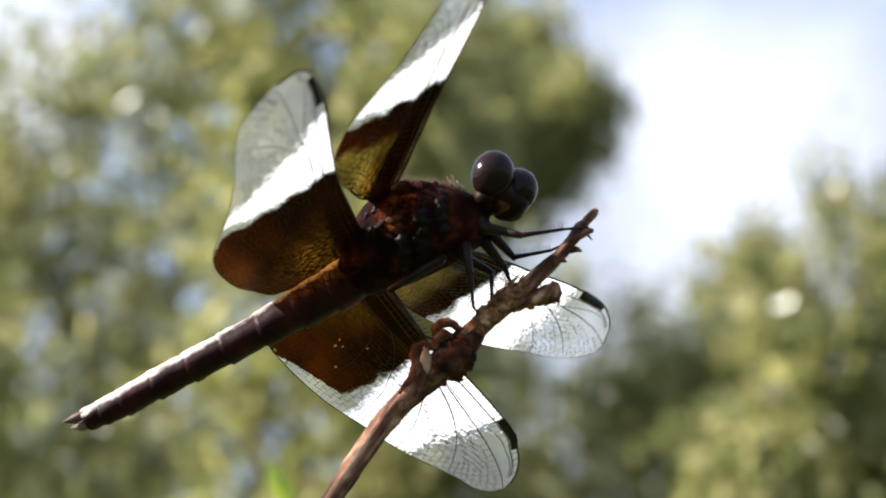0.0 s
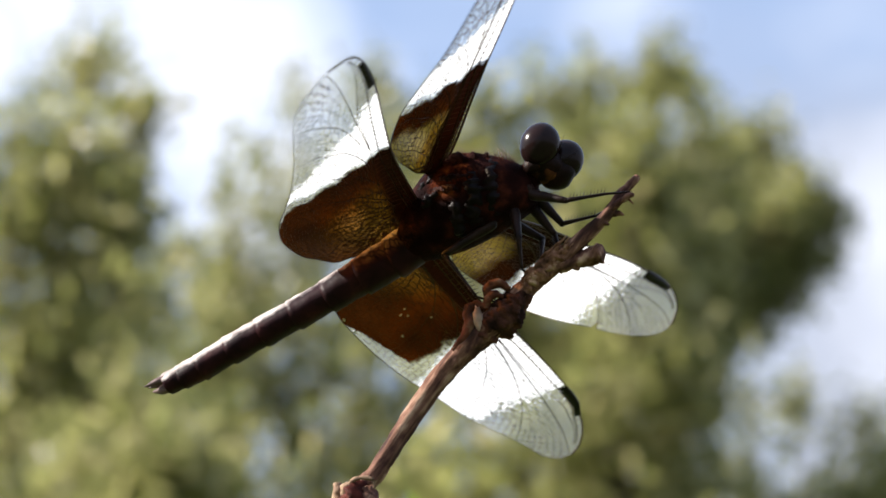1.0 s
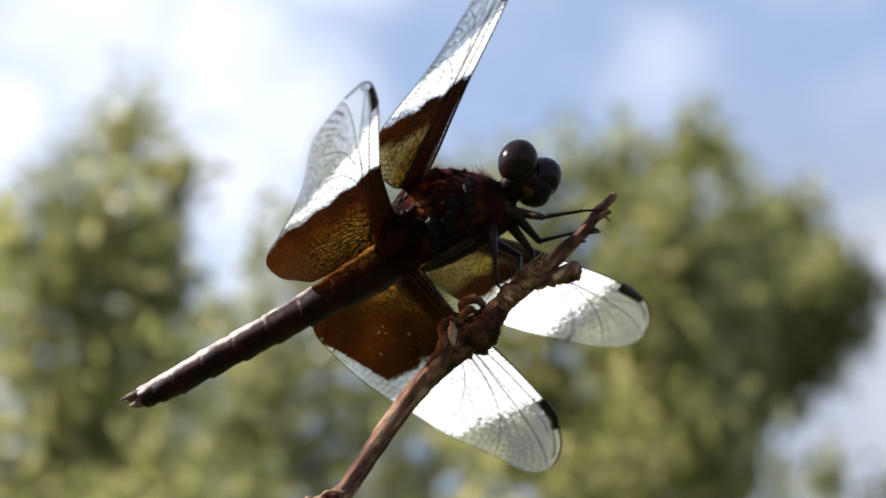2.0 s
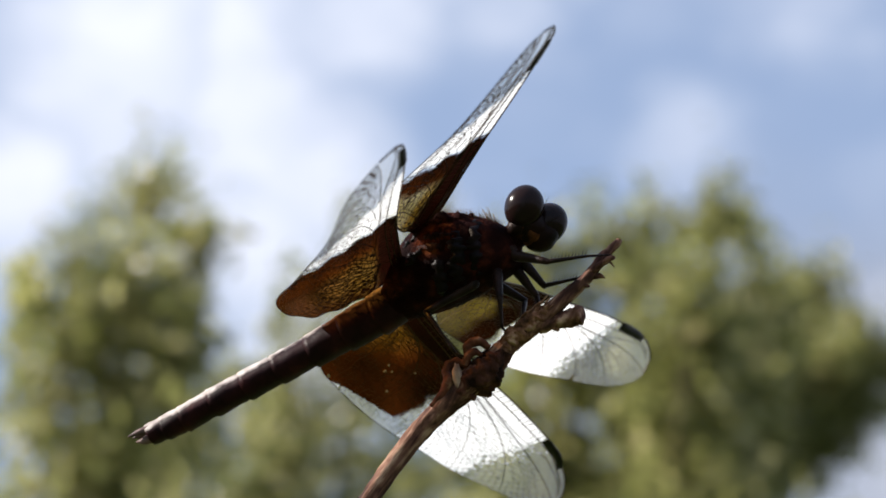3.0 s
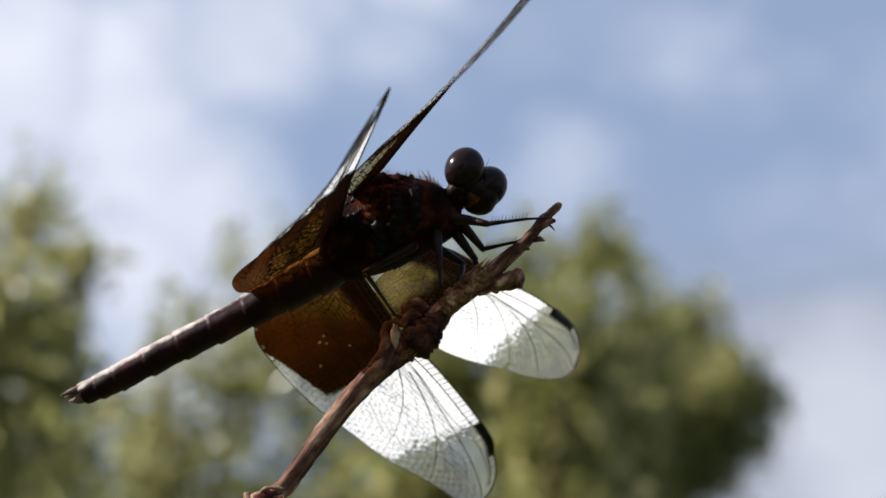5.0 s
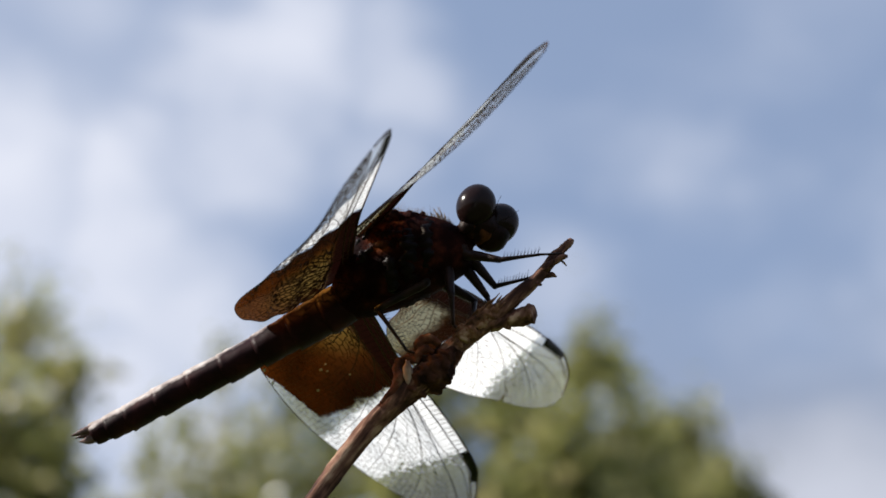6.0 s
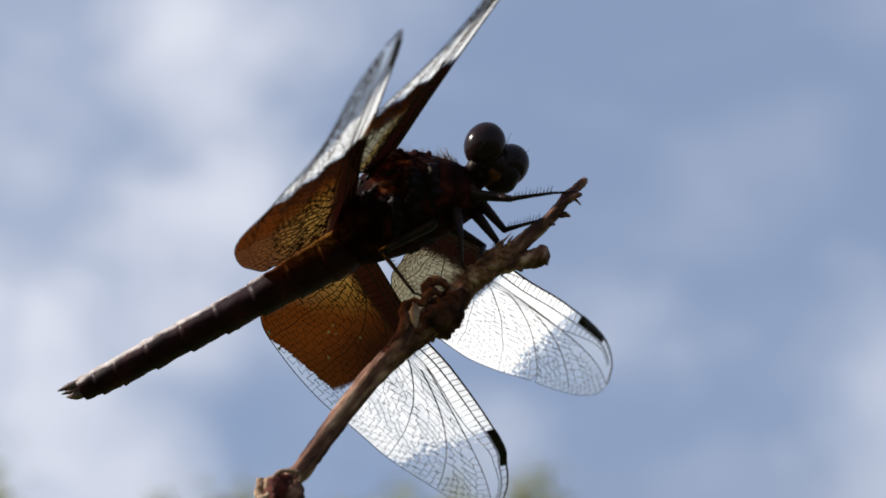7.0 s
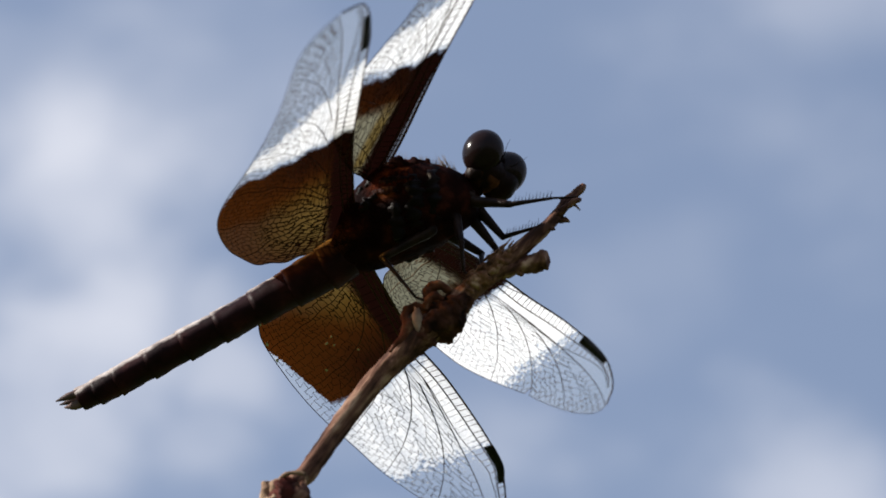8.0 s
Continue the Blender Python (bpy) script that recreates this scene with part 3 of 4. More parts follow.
# the brighter leaves also lighten tall crowns whose shaded sides came out dark
tree(-3.8, 21.5, [(-0.9, 22.5, 0.22), (-1.8, 22.0, 0.26), (-0.1, 21.5, 0.15), (-0.6, 21.1, 0.18), (0.5, 21.0, 0.10)], 0.7, 31, "tall leafy green tree whose crown overhangs open sky, out of focus", 8.2, LIT_LEAVES, 0.34)
for i, (az, dist, spires, girth) in enumerate(TREES):
    tree(az, dist, spires, girth, 11 + i, "tall sunlit green tree with pointed leafy leaders, out of focus", leaves=LIT_LEAVES if i in (0, 2) else LEAVES, full=0.5 if i == 0 else 0.68)
for i, (az, dist, spires, girth) in enumerate([(-13.2, 14.0, [(-14.4, 16.4, 0.4), (-13.3, 17.6, 0.4), (-12.2, 16.6, 0.4)], 0.75), (2.2, 17.0, [(1.4, 16.4, 0.4), (2.6, 16.9, 0.4)], 0.6)]):
    tree(az, dist, spires, girth, 41 + i, "young yellow-green sapling in full sun before taller trees", 1.2, LIT_LEAVES)

# ---- dragonfly ----
SPOT = pose(0.00602, 0.00415, 1.49990, 11.753, -26.532, -14.722)


FORE_LEAD = [(-2.5, -0.3), (0, -0.4), (5, -0.5), (11, -0.2), (17.2, 0.1), (24, 0.1), (29.3, 0.3), (33, 0.6), (35.7, 1.0), (37.6, 1.6), (39.4, 2.5), (40.5, 3.5), (40.9, 4.6)]
FORE_TRAIL = [(-2.5, 0.5), (-0.5, 1.5), (1, 2.9), (3, 4.4), (5.5, 5.9), (10.5, 8.0), (15.5, 8.8), (18.5, 8.9), (23, 8.5), (27.5, 7.9), (32, 7.5), (36.5, 6.9), (39.2, 6.2), (40.5, 5.5), (40.9, 4.7)]
LEFT_FORE_TRAIL = [(-2.5, 0.5), (-2.2, 2.4), (-1.4, 4.6), (0.2, 6.4), (3.2, 7.7), (7, 8.4), (10.5, 8.7), (15.5, 8.9), (18.5, 8.9), (23, 8.5), (27.5, 7.9), (32, 7.5), (36.5, 6.9), (39.2, 6.2), (40.5, 5.5), (40.9, 4.7)]
LEFT_HIND_LEAD = [(-2.5, -0.3), (0, -0.3), (6, 0.0), (13, 0.2), (18.4, -0.4), (26, -0.7), (32, -0.6), (34.3, 0.0), (37.0, 0.8), (39.4, 2.1), (40.8, 3.6)]
LEFT_HIND_TRAIL = [(-2.5, 0.6), (-1.0, 1.8), (-0.6, 3.6), (0.2, 6.5), (1.4, 9.0), (3.2, 10.9), (5.5, 11.8), (9, 12.0), (14, 11.9), (19, 11.4), (24, 10.4), (28.3, 9.5), (32.5, 8.2), (36.5, 6.8), (39.2, 6.1), (40.6, 5.0), (40.8, 3.8)]
RIGHT_HIND_LEAD = [(-2.5, -0.3), (0, 0.0), (7, 0.35), (13.7, 0.5), (22.3, 0.1), (28.5, -0.25), (33, -0.1), (35.8, 0.3), (37.6, 1.2), (38.6, 3.0)]
RIGHT_HIND_TRAIL = [(-2.5, 0.0), (-4.0, 0.7), (-5.8, 1.9), (-6.6, 3.6), (-6.6, 6.0), (-5.8, 8.0), (-3.9, 9.6), (-0.9, 10.9), (2.8, 11.7), (6.6, 11.8), (12, 11.2), (15.5, 10.4), (18.7, 9.6), (25.3, 8.7), (29.9, 8.1), (34.2, 7.5), (36.8, 6.7), (38.2, 5.2), (38.6, 3.3)]


def eased(line):
    return [(q.x, q.y) for q, _ in smooth_line([(x, y, 0) for x, y in line], [1] * len(line), 5)]


FORE_LEAD, FORE_TRAIL, LEFT_FORE_TRAIL, LEFT_HIND_LEAD, LEFT_HIND_TRAIL, RIGHT_HIND_LEAD, RIGHT_HIND_TRAIL = map(eased, (FORE_LEAD, FORE_TRAIL, LEFT_FORE_TRAIL, LEFT_HIND_LEAD, LEFT_HIND_TRAIL, RIGHT_HIND_LEAD, RIGHT_HIND_TRAIL))

# a small nick in the hind edge
cut = next(i for i, p in enumerate(LEFT_FORE_TRAIL) if p[0] > 28.0)
NICKED_TRAIL = [*LEFT_FORE_TRAIL[:cut], (28.0, 7.84), (28.12, 7.2), (28.45, 7.0), (28.7, 7.75), *[p for p in LEFT_FORE_TRAIL[cut:] if p[0] > 28.8]]


def along(line, n, power=1.0):
    """n points at even shares of a polyline's length."""
    p = np.array(line, float)
    s = np.r_[0, np.cumsum(np.hypot(*np.diff(p, axis=0).T))]
    t = np.linspace(0, 1, n) ** power * s[-1]
    return np.stack([np.interp(t, s, p[:, 0]), np.interp(t, s, p[:, 1])], 1)


def outline_test(lead, trail):
    poly = [*lead, *trail[::-1]]

    def inside(x, y):
        hit = False
        for (x0, y0), (x1, y1) in zip(poly, poly[1:] + poly[:1]):
            if (y0 > y) != (y1 > y) and x < (x1 - x0) * (y - y0) / (y1 - y0) + x0:
                hit = not hit
        return hit
    return inside


def surface(u, v, bend):
    """A point of the membrane, in mm: fine folds, a droop towards the tip, and a twist about the leading edge that grows with the span."""
    droop, wind = bend
    z = droop * u * abs(u) + 0.10 * math.sin(v * 2.4 + 0.05 * u) * min(1.0, max(0.0, (36 - u) / 20)) - 0.003 * (v - 3) ** 2
    out = min(1.0, max(0.0, u / 36))
    turn = radians(wind) * out * out * (3 - 2 * out)
    return Vector((u, v * math.cos(turn), z + v * math.sin(turn)))


def strip(verts, faces, line, r, bend):
    """A thin three-sided vein along a line of (u, v) on the membrane."""
    pts = [surface(u, v, bend) for u, v in line]
    if len(pts) < 2:
        return
    first = len(verts)
    for i, p in enumerate(pts):
        way = pts[min(i + 1, len(pts) - 1)] - pts[max(i - 1, 0)]
        if way.length < 1e-6:
            way = Vector((1, 0, 0))
        a, b = ring_frame(way, Vector((0, 0, 1)))
        w = r * (1.0 - 0.35 * i / len(pts)) * MM
        p = p * MM
        verts.extend(((p + a * w)[:], (p - a * w * 0.5 + b * w * 0.87)[:], (p - a * w * 0.5 - b * w * 0.87)[:]))
    for i in range(len(pts) - 1):
        k = first + 3 * i
        for j in range(3):
            n = (j + 1) % 3
            faces.append((k + j, k + n, k + 3 + n, k + 3 + j))


def wing(name, lead, trail, mat, node_u, stig, parent, label, cell, seed, bend):
    """One wing: u runs to the tip, v to the trailing edge, in mm."""
    rng = random.Random(seed)
    end = lead[-1][0]
    ribbed = "hind" in name
    bm = bmesh.new()
    front, back = along(lead, 170, 1.25), along(trail, 170)
    rows = []
    for p, q in zip(front, back):
        rows.append([bm.verts.new(surface(x, y, bend)) for x, y in (p + (q - p) * k / 22 for k in range(23))])
    for r, t in zip(rows, rows[1:]):
        for i in range(22):
            bm.faces.new((r[i], r[i + 1], t[i + 1], t[i]))
    w = part(name, scaled(bm), mat, parent, label)

    verts, faces = [], []

    def vein(line, r):
        strip(verts, faces, line, r, bend)

    within = outline_test(lead, trail)
    lead_at = lambda u: float(np.interp(u, [p[0] for p in lead], [p[1] for p in lead]))
    span = [x * 0.8 for x in range(-2, int(end / 0.8) + 1)]
    vein([(u, lead_at(u)) for u in span] + [(end, lead_at(end))], 0.13)
    vein([tuple(p) for p in back], 0.055)
    sub = lambda u: lead_at(u) + 0.50 * min(1.0, max(0.0, (node_u - u) / 4.0)) + 0.02
    rad = lambda u: lead_at(u) + 0.55 + 0.45 * min(1.0, max(0.0, (end - 2 - u) / 12))
    sec = lambda u: rad(u) + 0.45 + 0.5 * min(1.0, max(0.0, (end - 3 - u) / 10)) + 0.25 * math.sin(u * 0.3)
    vein([(u, sub(u)) for u in span if u <= node_u], 0.075)
    vein([(u, rad(u)) for u in span if u < end - 1.0], 0.085)
    vein([(u, sec(u)) for u in span if 1 < u < end - 1.2], 0.055)
    # rungs along the leading edge
    u = 0.6
    while u < end - 2:
        if not stig[0] - 0.2 < u < stig[1]:
            vein([(u, lead_at(u)), (u + 0.12, sub(u) if u < node_u else rad(u))], 0.042)
        if u < node_u:
            vein([(u + 0.3, sub(u)), (u + 0.35, rad(u))], 0.05)
        vein([(u + 0.4, rad(u)), (u + 0.5, sec(u))], 0.032)
        u += rng.uniform(0.7, 1.15)
    # long veins that run out beside the radius and bend down to the hind edge, a finer one between each two, and rungs from each to the next
    low = min(range(len(trail)), key=lambda i: trail[i][0])
    margin = along(trail[max(2, low - 4):][::-1], int(sum(math.dist(p, q) for p, q in zip(trail[low:], trail[low + 1:])) / cell), 1.0)
    stations = 38
    fans = []
    for i, (ue, ve) in enumerate(margin):
        u0 = max(1.2, 0.50 * ue - 3.0 + 1.2 * math.sin(i * 0.8))
        start = Vector((u0, sec(u0)))
        goal = Vector((ue, ve))
        out = min(1.0, max(0.0, (ue - 2) / 13))
        bow = Vector((0.5 + 0.24 * out, 0.5 - 0.36 * out))
        bend_at = Vector((start.x + bow.x * (goal.x - start.x), start.y + bow.y * (goal.y - start.y)))
        line = []
        for k in range(stations + 1):
            f = k / stations
            p = start * (1 - f) ** 2 + bend_at * 2 * f * (1 - f) + goal * f * f
            line.append(p + Vector((0.10 * math.sin(5 * f + i * 0.37), 0.10 * math.sin(6 * f + i * 0.21))))
        fans.append(line)
    n = len(fans)
    wide = cell * 0.62
    born = []
    for i, line in enumerate(fans):
        step = 8 if i % 8 == 0 else 4 if i % 4 == 0 else 2 if i % 2 == 0 else 1
        p, q = fans[max(0, i - step)], fans[min(n - 1, i + step)]
        k0 = next((k for k in range(stations) if abs((p[k] - q[k]).cross((line[k + 1] - line[k]).normalized())) > 2.1 * wide), stations) if 0 < i < n - 1 else 0
        born.append(k0)
        bold = step == 8
        pts = []
        for k in range(k0, stations + 1):
            p = line[k].copy()
            if not bold and 0 < k < stations:
                way = (line[k + 1] - line[k - 1]).normalized()
                p += Vector((-way.y, way.x)) * 0.12 * (1 if (k + i) % 2 else -1) + Vector((rng.uniform(-.11, .11), rng.uniform(-.11, .11)))
            line[k] = p
            if within(*p):
                pts.append(tuple(p))
        root = [q for q in pts if math.hypot(*q) < 8.0]
        vein(pts, 0.060 if bold else 0.030)
        if ribbed and not bold and len(root) > 1:
            vein(root, 0.075)
    for k in range(2, stations):
        here = [i for i in range(n) if born[i] <= k]
        for j, (i, m) in enumerate(zip(here, here[1:])):
            p, q = fans[i][k], fans[m][k]
            if (j + k) % 2 or m - i < 2 and (p - q).length < 0.25 or not (within(*p) and within(*q)):
                continue
            vein([tuple(p), tuple(q)], 0.045 if ribbed and p.length < 9.0 else 0.028)
    me = bpy.data.meshes.new("venation")
    me.from_pydata(verts, [], faces)
    me.materials.append(VEIN)
    net = new("venation", me)
    net.parent = w
    tagged(net, "fine net of dark brown veins")
    bm = bmesh.new()
    rings = []
    n = 14
    for i in range(n + 1):
        u = stig[0] + (stig[1] - stig[0]) * i / n
        a, b = lead_at(u), rad(u) - 0.12
        f = Vector((0, 0, 0.10 * min(1.0, 5 * i / n, 5 * (n - i) / n) + 0.02))
        p, q = surface(u, a - 0.1, bend), surface(u, b, bend)
        rings.append([p - f, q - f, q + f, p + f])
    loft(bm, rings)
    part("pterostigma", scaled(bm), STIGMA, w, "black cell near the wing tip")
    if name == "left_hindwing":
        for u, v, du, dv in [(0.2, 6.6, 0.3, 0.8), (1.6, 9.2, 0.5, 0.45), (3.7, 11.1, 0.5, 0.2), (6.4, 11.7, 0.6, 0.1), (8.9, 11.8, 0.5, 0.1), (8.2, 6.4, 0.25, 0.2), (8.8, 7.0, 0.2, 0.3), (9.4, 6.6, 0.15, 0.2), (11.0, 5.0, 0.15, 0.15), (12.4, 8.6, 0.4, 0.1)]:
            bm = bmesh.new()
            p = surface(u, v, bend)
            tube(bm, [p, p + Vector((du * 0.5, dv * 0.4, 0)), p + Vector((du, dv, 0))], [0.07, 0.13, 0.05], 6, 2, 0.4, 3.0)
            part("torn_fleck", scaled(bm), FLECK, w, "pale torn fleck of membrane")
    return w


def dragonfly():
    root = new("dragonfly")
    root.matrix_basis = SPOT
    tagged(root, "dark dragonfly with brown and white banded wings on a twig", "dragonfly")
    Y0 = -1.0

    # thorax
    bm = bmesh.new()
    rings = []
    for x, zc, hz, hy in [(-5.2, -1.35, 1.3, 1.5), (-4.2, -1.1, 2.0, 2.2), (-2.6, -0.7, 2.9, 3.0), (-0.8, -0.45, 3.5, 3.6), (1.0, -0.35, 3.95, 3.95), (2.8, -0.45, 3.95, 4.0), (4.6, -0.95, 3.4, 3.6), (5.9, -1.45, 2.8, 2.9), (6.8, -1.75, 2.1, 2.2), (7.4, -1.9, 1.3, 1.5)]:
        ring = []
        for k in range(28):
            t = 2 * math.pi * k / 28
            c, s = math.cos(t), math.sin(t)
            p = Vector((x, Y0 + hy * math.copysign(abs(c) ** 0.85, c), zc + hz * math.copysign(abs(s) ** 0.9, s)))
            p += Vector((0, c, s)) * 0.22 * noise.noise(p * 0.9)
            ring.append(p)
        rings.append(ring)
    loft(bm, rings)
    thorax = part("thorax", scaled(bm), THORAX, root, "dark hairy thorax with rusty patches")
    # side plates, raised along slanting seams
    for x0, z0, x1, z1, r, mat in [(5.4, 0.6, 3.6, -3.4, 0.8, DARK), (3.6, 0.2, 1.8, -3.4, 0.9, DARK), (1.4, -1.2, 0.0, -3.4, 0.75, DARK), (5.2, 1.1, 1.2, 2.6, 0.7, THORAX), (3.2, 0.2, 0.9, 1.2, 0.4, SHOULDER), (2.1, -0.4, 0.1, 0.7, 0.35, SHOULDER), (0.9, 1.9, -1.0, 1.5, 0.45, DARK), (0.4, 0.5, -1.4, 0.0, 0.5, DARK)]:
        for side in (-1, 1):
            bm = bmesh.new()
            a, b = Vector((x0, 0, z0)), Vector((x1, 0, z1))
            line, rad = [], []
            for i in range(9):
                p = a.lerp(b, i / 8)
                zc, hz, hy = np.interp(p.x, [-4.2, -0.8, 1.0, 2.8, 5.9], [-1.1, -.45, -.35, -.45, -1.45]), np.interp(p.x, [-4.2, -0.8, 1.0, 2.8, 5.9], [2.0, 3.5, 3.95, 3.95, 2.8]), np.interp(p.x, [-4.2, -0.8, 1.0, 2.8, 5.9], [2.2, 3.6, 3.95, 4.0, 2.9])
                s = max(-0.98, min(0.98, (p.z - zc) / hz))
                line.append(Vector((p.x, Y0 + side * (hy * math.sqrt(1 - s * s) - r * 0.48), p.z)))
                rad.append(r * (0.45 + 0.55 * math.sin(math.pi * (0.12 + 0.76 * i / 8))))
            tube(bm, line, rad, 12, 3, 0.75, 1.9)
            part("side_plate", scaled(bm), mat, thorax)
    # hair on the back, the neck and the flanks
    bm = bmesh.new()
    rng = random.Random(5)
    for k in range(600):
        x = rng.uniform(1.5, 7.0)
        t = rng.uniform(0.9, 2.3)
        zc, hz, hy = np.interp(x, [-4.2, -0.8, 1.0, 2.8, 5.9, 7.2], [-1.1, -.45, -.35, -.45, -1.45, -1.8]), np.interp(x, [-4.2, -0.8, 1.0, 2.8, 5.9, 7.2], [2.0, 3.5, 3.95, 3.95, 2.8, 1.6]), np.interp(x, [-4.2, -0.8, 1.0, 2.8, 5.9, 7.2], [2.2, 3.6, 3.95, 4.0, 2.9, 1.7])
        d = Vector((rng.uniform(-0.2, 0.5), math.cos(t), math.sin(t))).normalized()
        p = Vector((x, Y0 + hy * math.cos(t) * 0.97, zc + hz * math.sin(t) * 0.97))
        tube(bm, [p, p + (d + Vector((rng.uniform(-.5, .5), rng.uniform(-.4, .4), rng.uniform(-.4, .4)))) * rng.uniform(0.3, 0.8)], [0.018, 0.005], 3)
    for k in range(16):
        p = Vector((6.3 + rng.uniform(-0.4, 0.3), Y0 + rng.uniform(-1.0, 1.0), 0.5))
        tube(bm, [p, p + Vector((rng.uniform(-0.1, 0.2), rng.uniform(-0.2, 0.2), rng.uniform(0.8, 1.4)))], [0.05, 0.02], 3)
    part("hair", scaled(bm), HAIR, thorax, "short pale hair")

    # neck
    bm = bmesh.new()
    tube(bm, [(6.9, Y0, -1.7), (7.7, Y0, -1.5), (8.6, Y0, -1.2)], [1.35, 1.15, 0.9], 14, 3, 0.25, 1.4)
    part("neck", scaled(bm), THORAX, root)

    # abdomen, ring by ring
    cuts = [-4.3, -6.5, -9.75, -13.15, -16.55, -19.8, -23.1, -26.1, -28.05, -29.5]
    top = lambda x: float(np.interp(-x, [4, 6.4, 9.8, 14, 21, 27, 29.2, 31], [0.6, 0.45, 0.22, 0.05, 0.25, 0.25, 0.27, 0.15]))
    low = lambda x: float(np.interp(-x, [4, 6, 12, 16.6, 21, 27, 29, 31], [-3.3, -3.35, -2.9, -2.6, -2.35, -2.05, -1.7, -1.05]))
    wid = lambda x: float(np.interp(-x, [4, 6, 10, 18, 26, 29, 31], [2.0, 1.9, 1.75, 1.7, 1.5, 1.2, 0.7]))
    for a, b in zip(cuts, cuts[1:]):
        bm = bmesh.new()
        rings = []
        for i in range(9):
            t = i / 8
            x = a + 0.35 + (b - a - 0.35) * t
            swell = 0.93 + 0.08 * t ** 2 + 0.03 * math.sin(math.pi * t)
            zc, hz, hy = (top(x) + low(x)) / 2, (top(x) - low(x)) / 2 * swell, wid(x) * swell
            ring = []
            for k in range(24):
                q = 2 * math.pi * k / 24
                c, s = math.cos(q), math.sin(q)
                y = hy * math.copysign(abs(c) ** 0.8, c) * (1.0 - 0.38 * max(0.0, s))
                p = Vector((x, Y0 + y, zc + hz * math.copysign(abs(s) ** 0.9, s)))
                keel = 0.10 * t ** 3 * max(0.0, -s)
                ring.append(p + Vector((0, c, s)) * (0.09 * noise.noise(p * 1.7) + 0.04 * noise.noise(p * 5.0) + keel))
            rings.append(ring)
        loft(bm, rings)
        part("abdomen_segment", scaled(bm), ABDOMEN, root)
    bm = bmesh.new()
    for y in (-0.45, 0.45):
        tube(bm, [(-29.2, Y0 + y, -0.35), (-30.2, Y0 + y * 1.3, -0.2), (-31.25, Y0 + y * 1.1, 0.0)], [0.38, 0.33, 0.05], 8, 3)
    tube(bm, [(-29.2, Y0, -1.05), (-30.1, Y0, -0.95), (-30.9, Y0, -0.65)], [0.5, 0.4, 0.06], 8, 3)
    part("tail_appendages", scaled(bm), mottled("claspers", [(0.3, (0.05, 0.03, 0.03)), (0.7, (0.2, 0.13, 0.12))], 700, 0.4), root, "short pointed claspers")

    # head, about its own neck joint
    bm = bmesh.new()
    ball(bm, (-0.35, 0, -0.55), (0.95, 1.7, 1.5), segs=22, rings=16, rough=0.06, grain=2.0)
    head = part("head", scaled(bm), DARK, root)
    for side in (-1, 1):
        bm = bmesh.new()
        ball(bm, (0, side * 1.48, 0.05), (1.78, 1.66, 1.95), Matrix.Rotation(side * -0.18, 3, "X"), 40, 28)
        part("eye", scaled(bm), EYE, head, "glossy dark compound eye")
    bm = bmesh.new()
    ball(bm, (0.25, 0, -1.0), (1.3, 1.6, 1.3), segs=20, rings=14, rough=0.08, grain=2.0)
    ball(bm, (0.2, 1.25, -1.0), (1.6, 1.5, 1.75), segs=20, rings=14, rough=0.08, grain=2.0)
    part("forehead", scaled(bm), mottled("forehead_cuticle", [(0.35, (0.005, 0.003, 0.003)), (0.7, (0.02, 0.007, 0.005))], 500, 0.4), head)
    bm = bmesh.new()
    ball(bm, (-0.05, 0.25, -1.45), (1.4, 1.85, 1.25), segs=22, rings=16, rough=0.16, grain=2.4)
    for side in (-1, 1):
        ball(bm, (-0.15, side * 1.2, -1.7), (0.95, 0.7, 0.9), segs=16, rings=12, rough=0.15, grain=2.5)
    part("face", scaled(bm), FACE, head, "rusty yellow face")
    for side in (-1, 1):
        bm = bmesh.new()
        tube(bm, [(1.3, side * 0.5, -0.2), (1.75, side * 0.75, 0.4), (1.9, side * 1.0, 0.9), (2.15, side * 1.2, 1.5)], [0.07, 0.03, 0.022, 0.012], 5, 3)
        part("antenna", scaled(bm), LEG, head)

    # legs: root, knee, foot
    legs = [
        [(7.0, -2.2, -3.4), (9.4, -3.3, -5.7), (12.6, -2.9, -6.9), (14.3, -2.4, -7.65)],
        [(7.0, 0.3, -3.4), (7.6, 1.0, -6.1), (10.6, 0.0, -7.3), (12.4, -1.2, -7.7)],
        [(5.0, -2.6, -4.0), (4.4, -4.2, -6.8), (3.4, -3.9, -9.0), (3.6, -3.4, -9.7)],
        [(6.2, 0.4, -4.0), (6.6, 0.9, -6.6), (6.5, -0.2, -8.3), (6.9, -1.6, -8.9)],
        [(2.8, -2.8, -4.0), (-1.8, -4.1, -4.5), (-1.0, -4.8, -9.3), (0.1, -4.4, -10.4)],
        [(4.0, 0.6, -4.0), (5.4, 1.6, -6.2), (4.4, -1.2, -9.2), (4.3, -2.4, -9.9)],
    ]
    rng = random.Random(9)
    for pts in legs:
        bm = bmesh.new()
        P = [Vector(p) for p in pts]
        tube(bm, [P[0] + Vector((-0.1, 0, 0.8)), P[0], P[0].lerp(P[1], 0.4), P[1]], [0.55, 0.5, 0.42, 0.28], 10, 4)
        tube(bm, [P[1], P[1].lerp(P[2], 0.5), P[2]], [0.24, 0.16, 0.13], 7, 3)
        tube(bm, [P[2], P[2].lerp(P[3], 0.6), P[3], P[3] + (P[3] - P[2]).normalized() * 0.25 + Vector((0, 0, -0.15))], [0.12, 0.1, 0.09, 0.03], 6, 2)
        ball(bm, P[1], (0.28, 0.28, 0.28), segs=8, rings=6)
        across = (P[2] - P[1]).cross(Vector((0, 1, 0))).normalized()
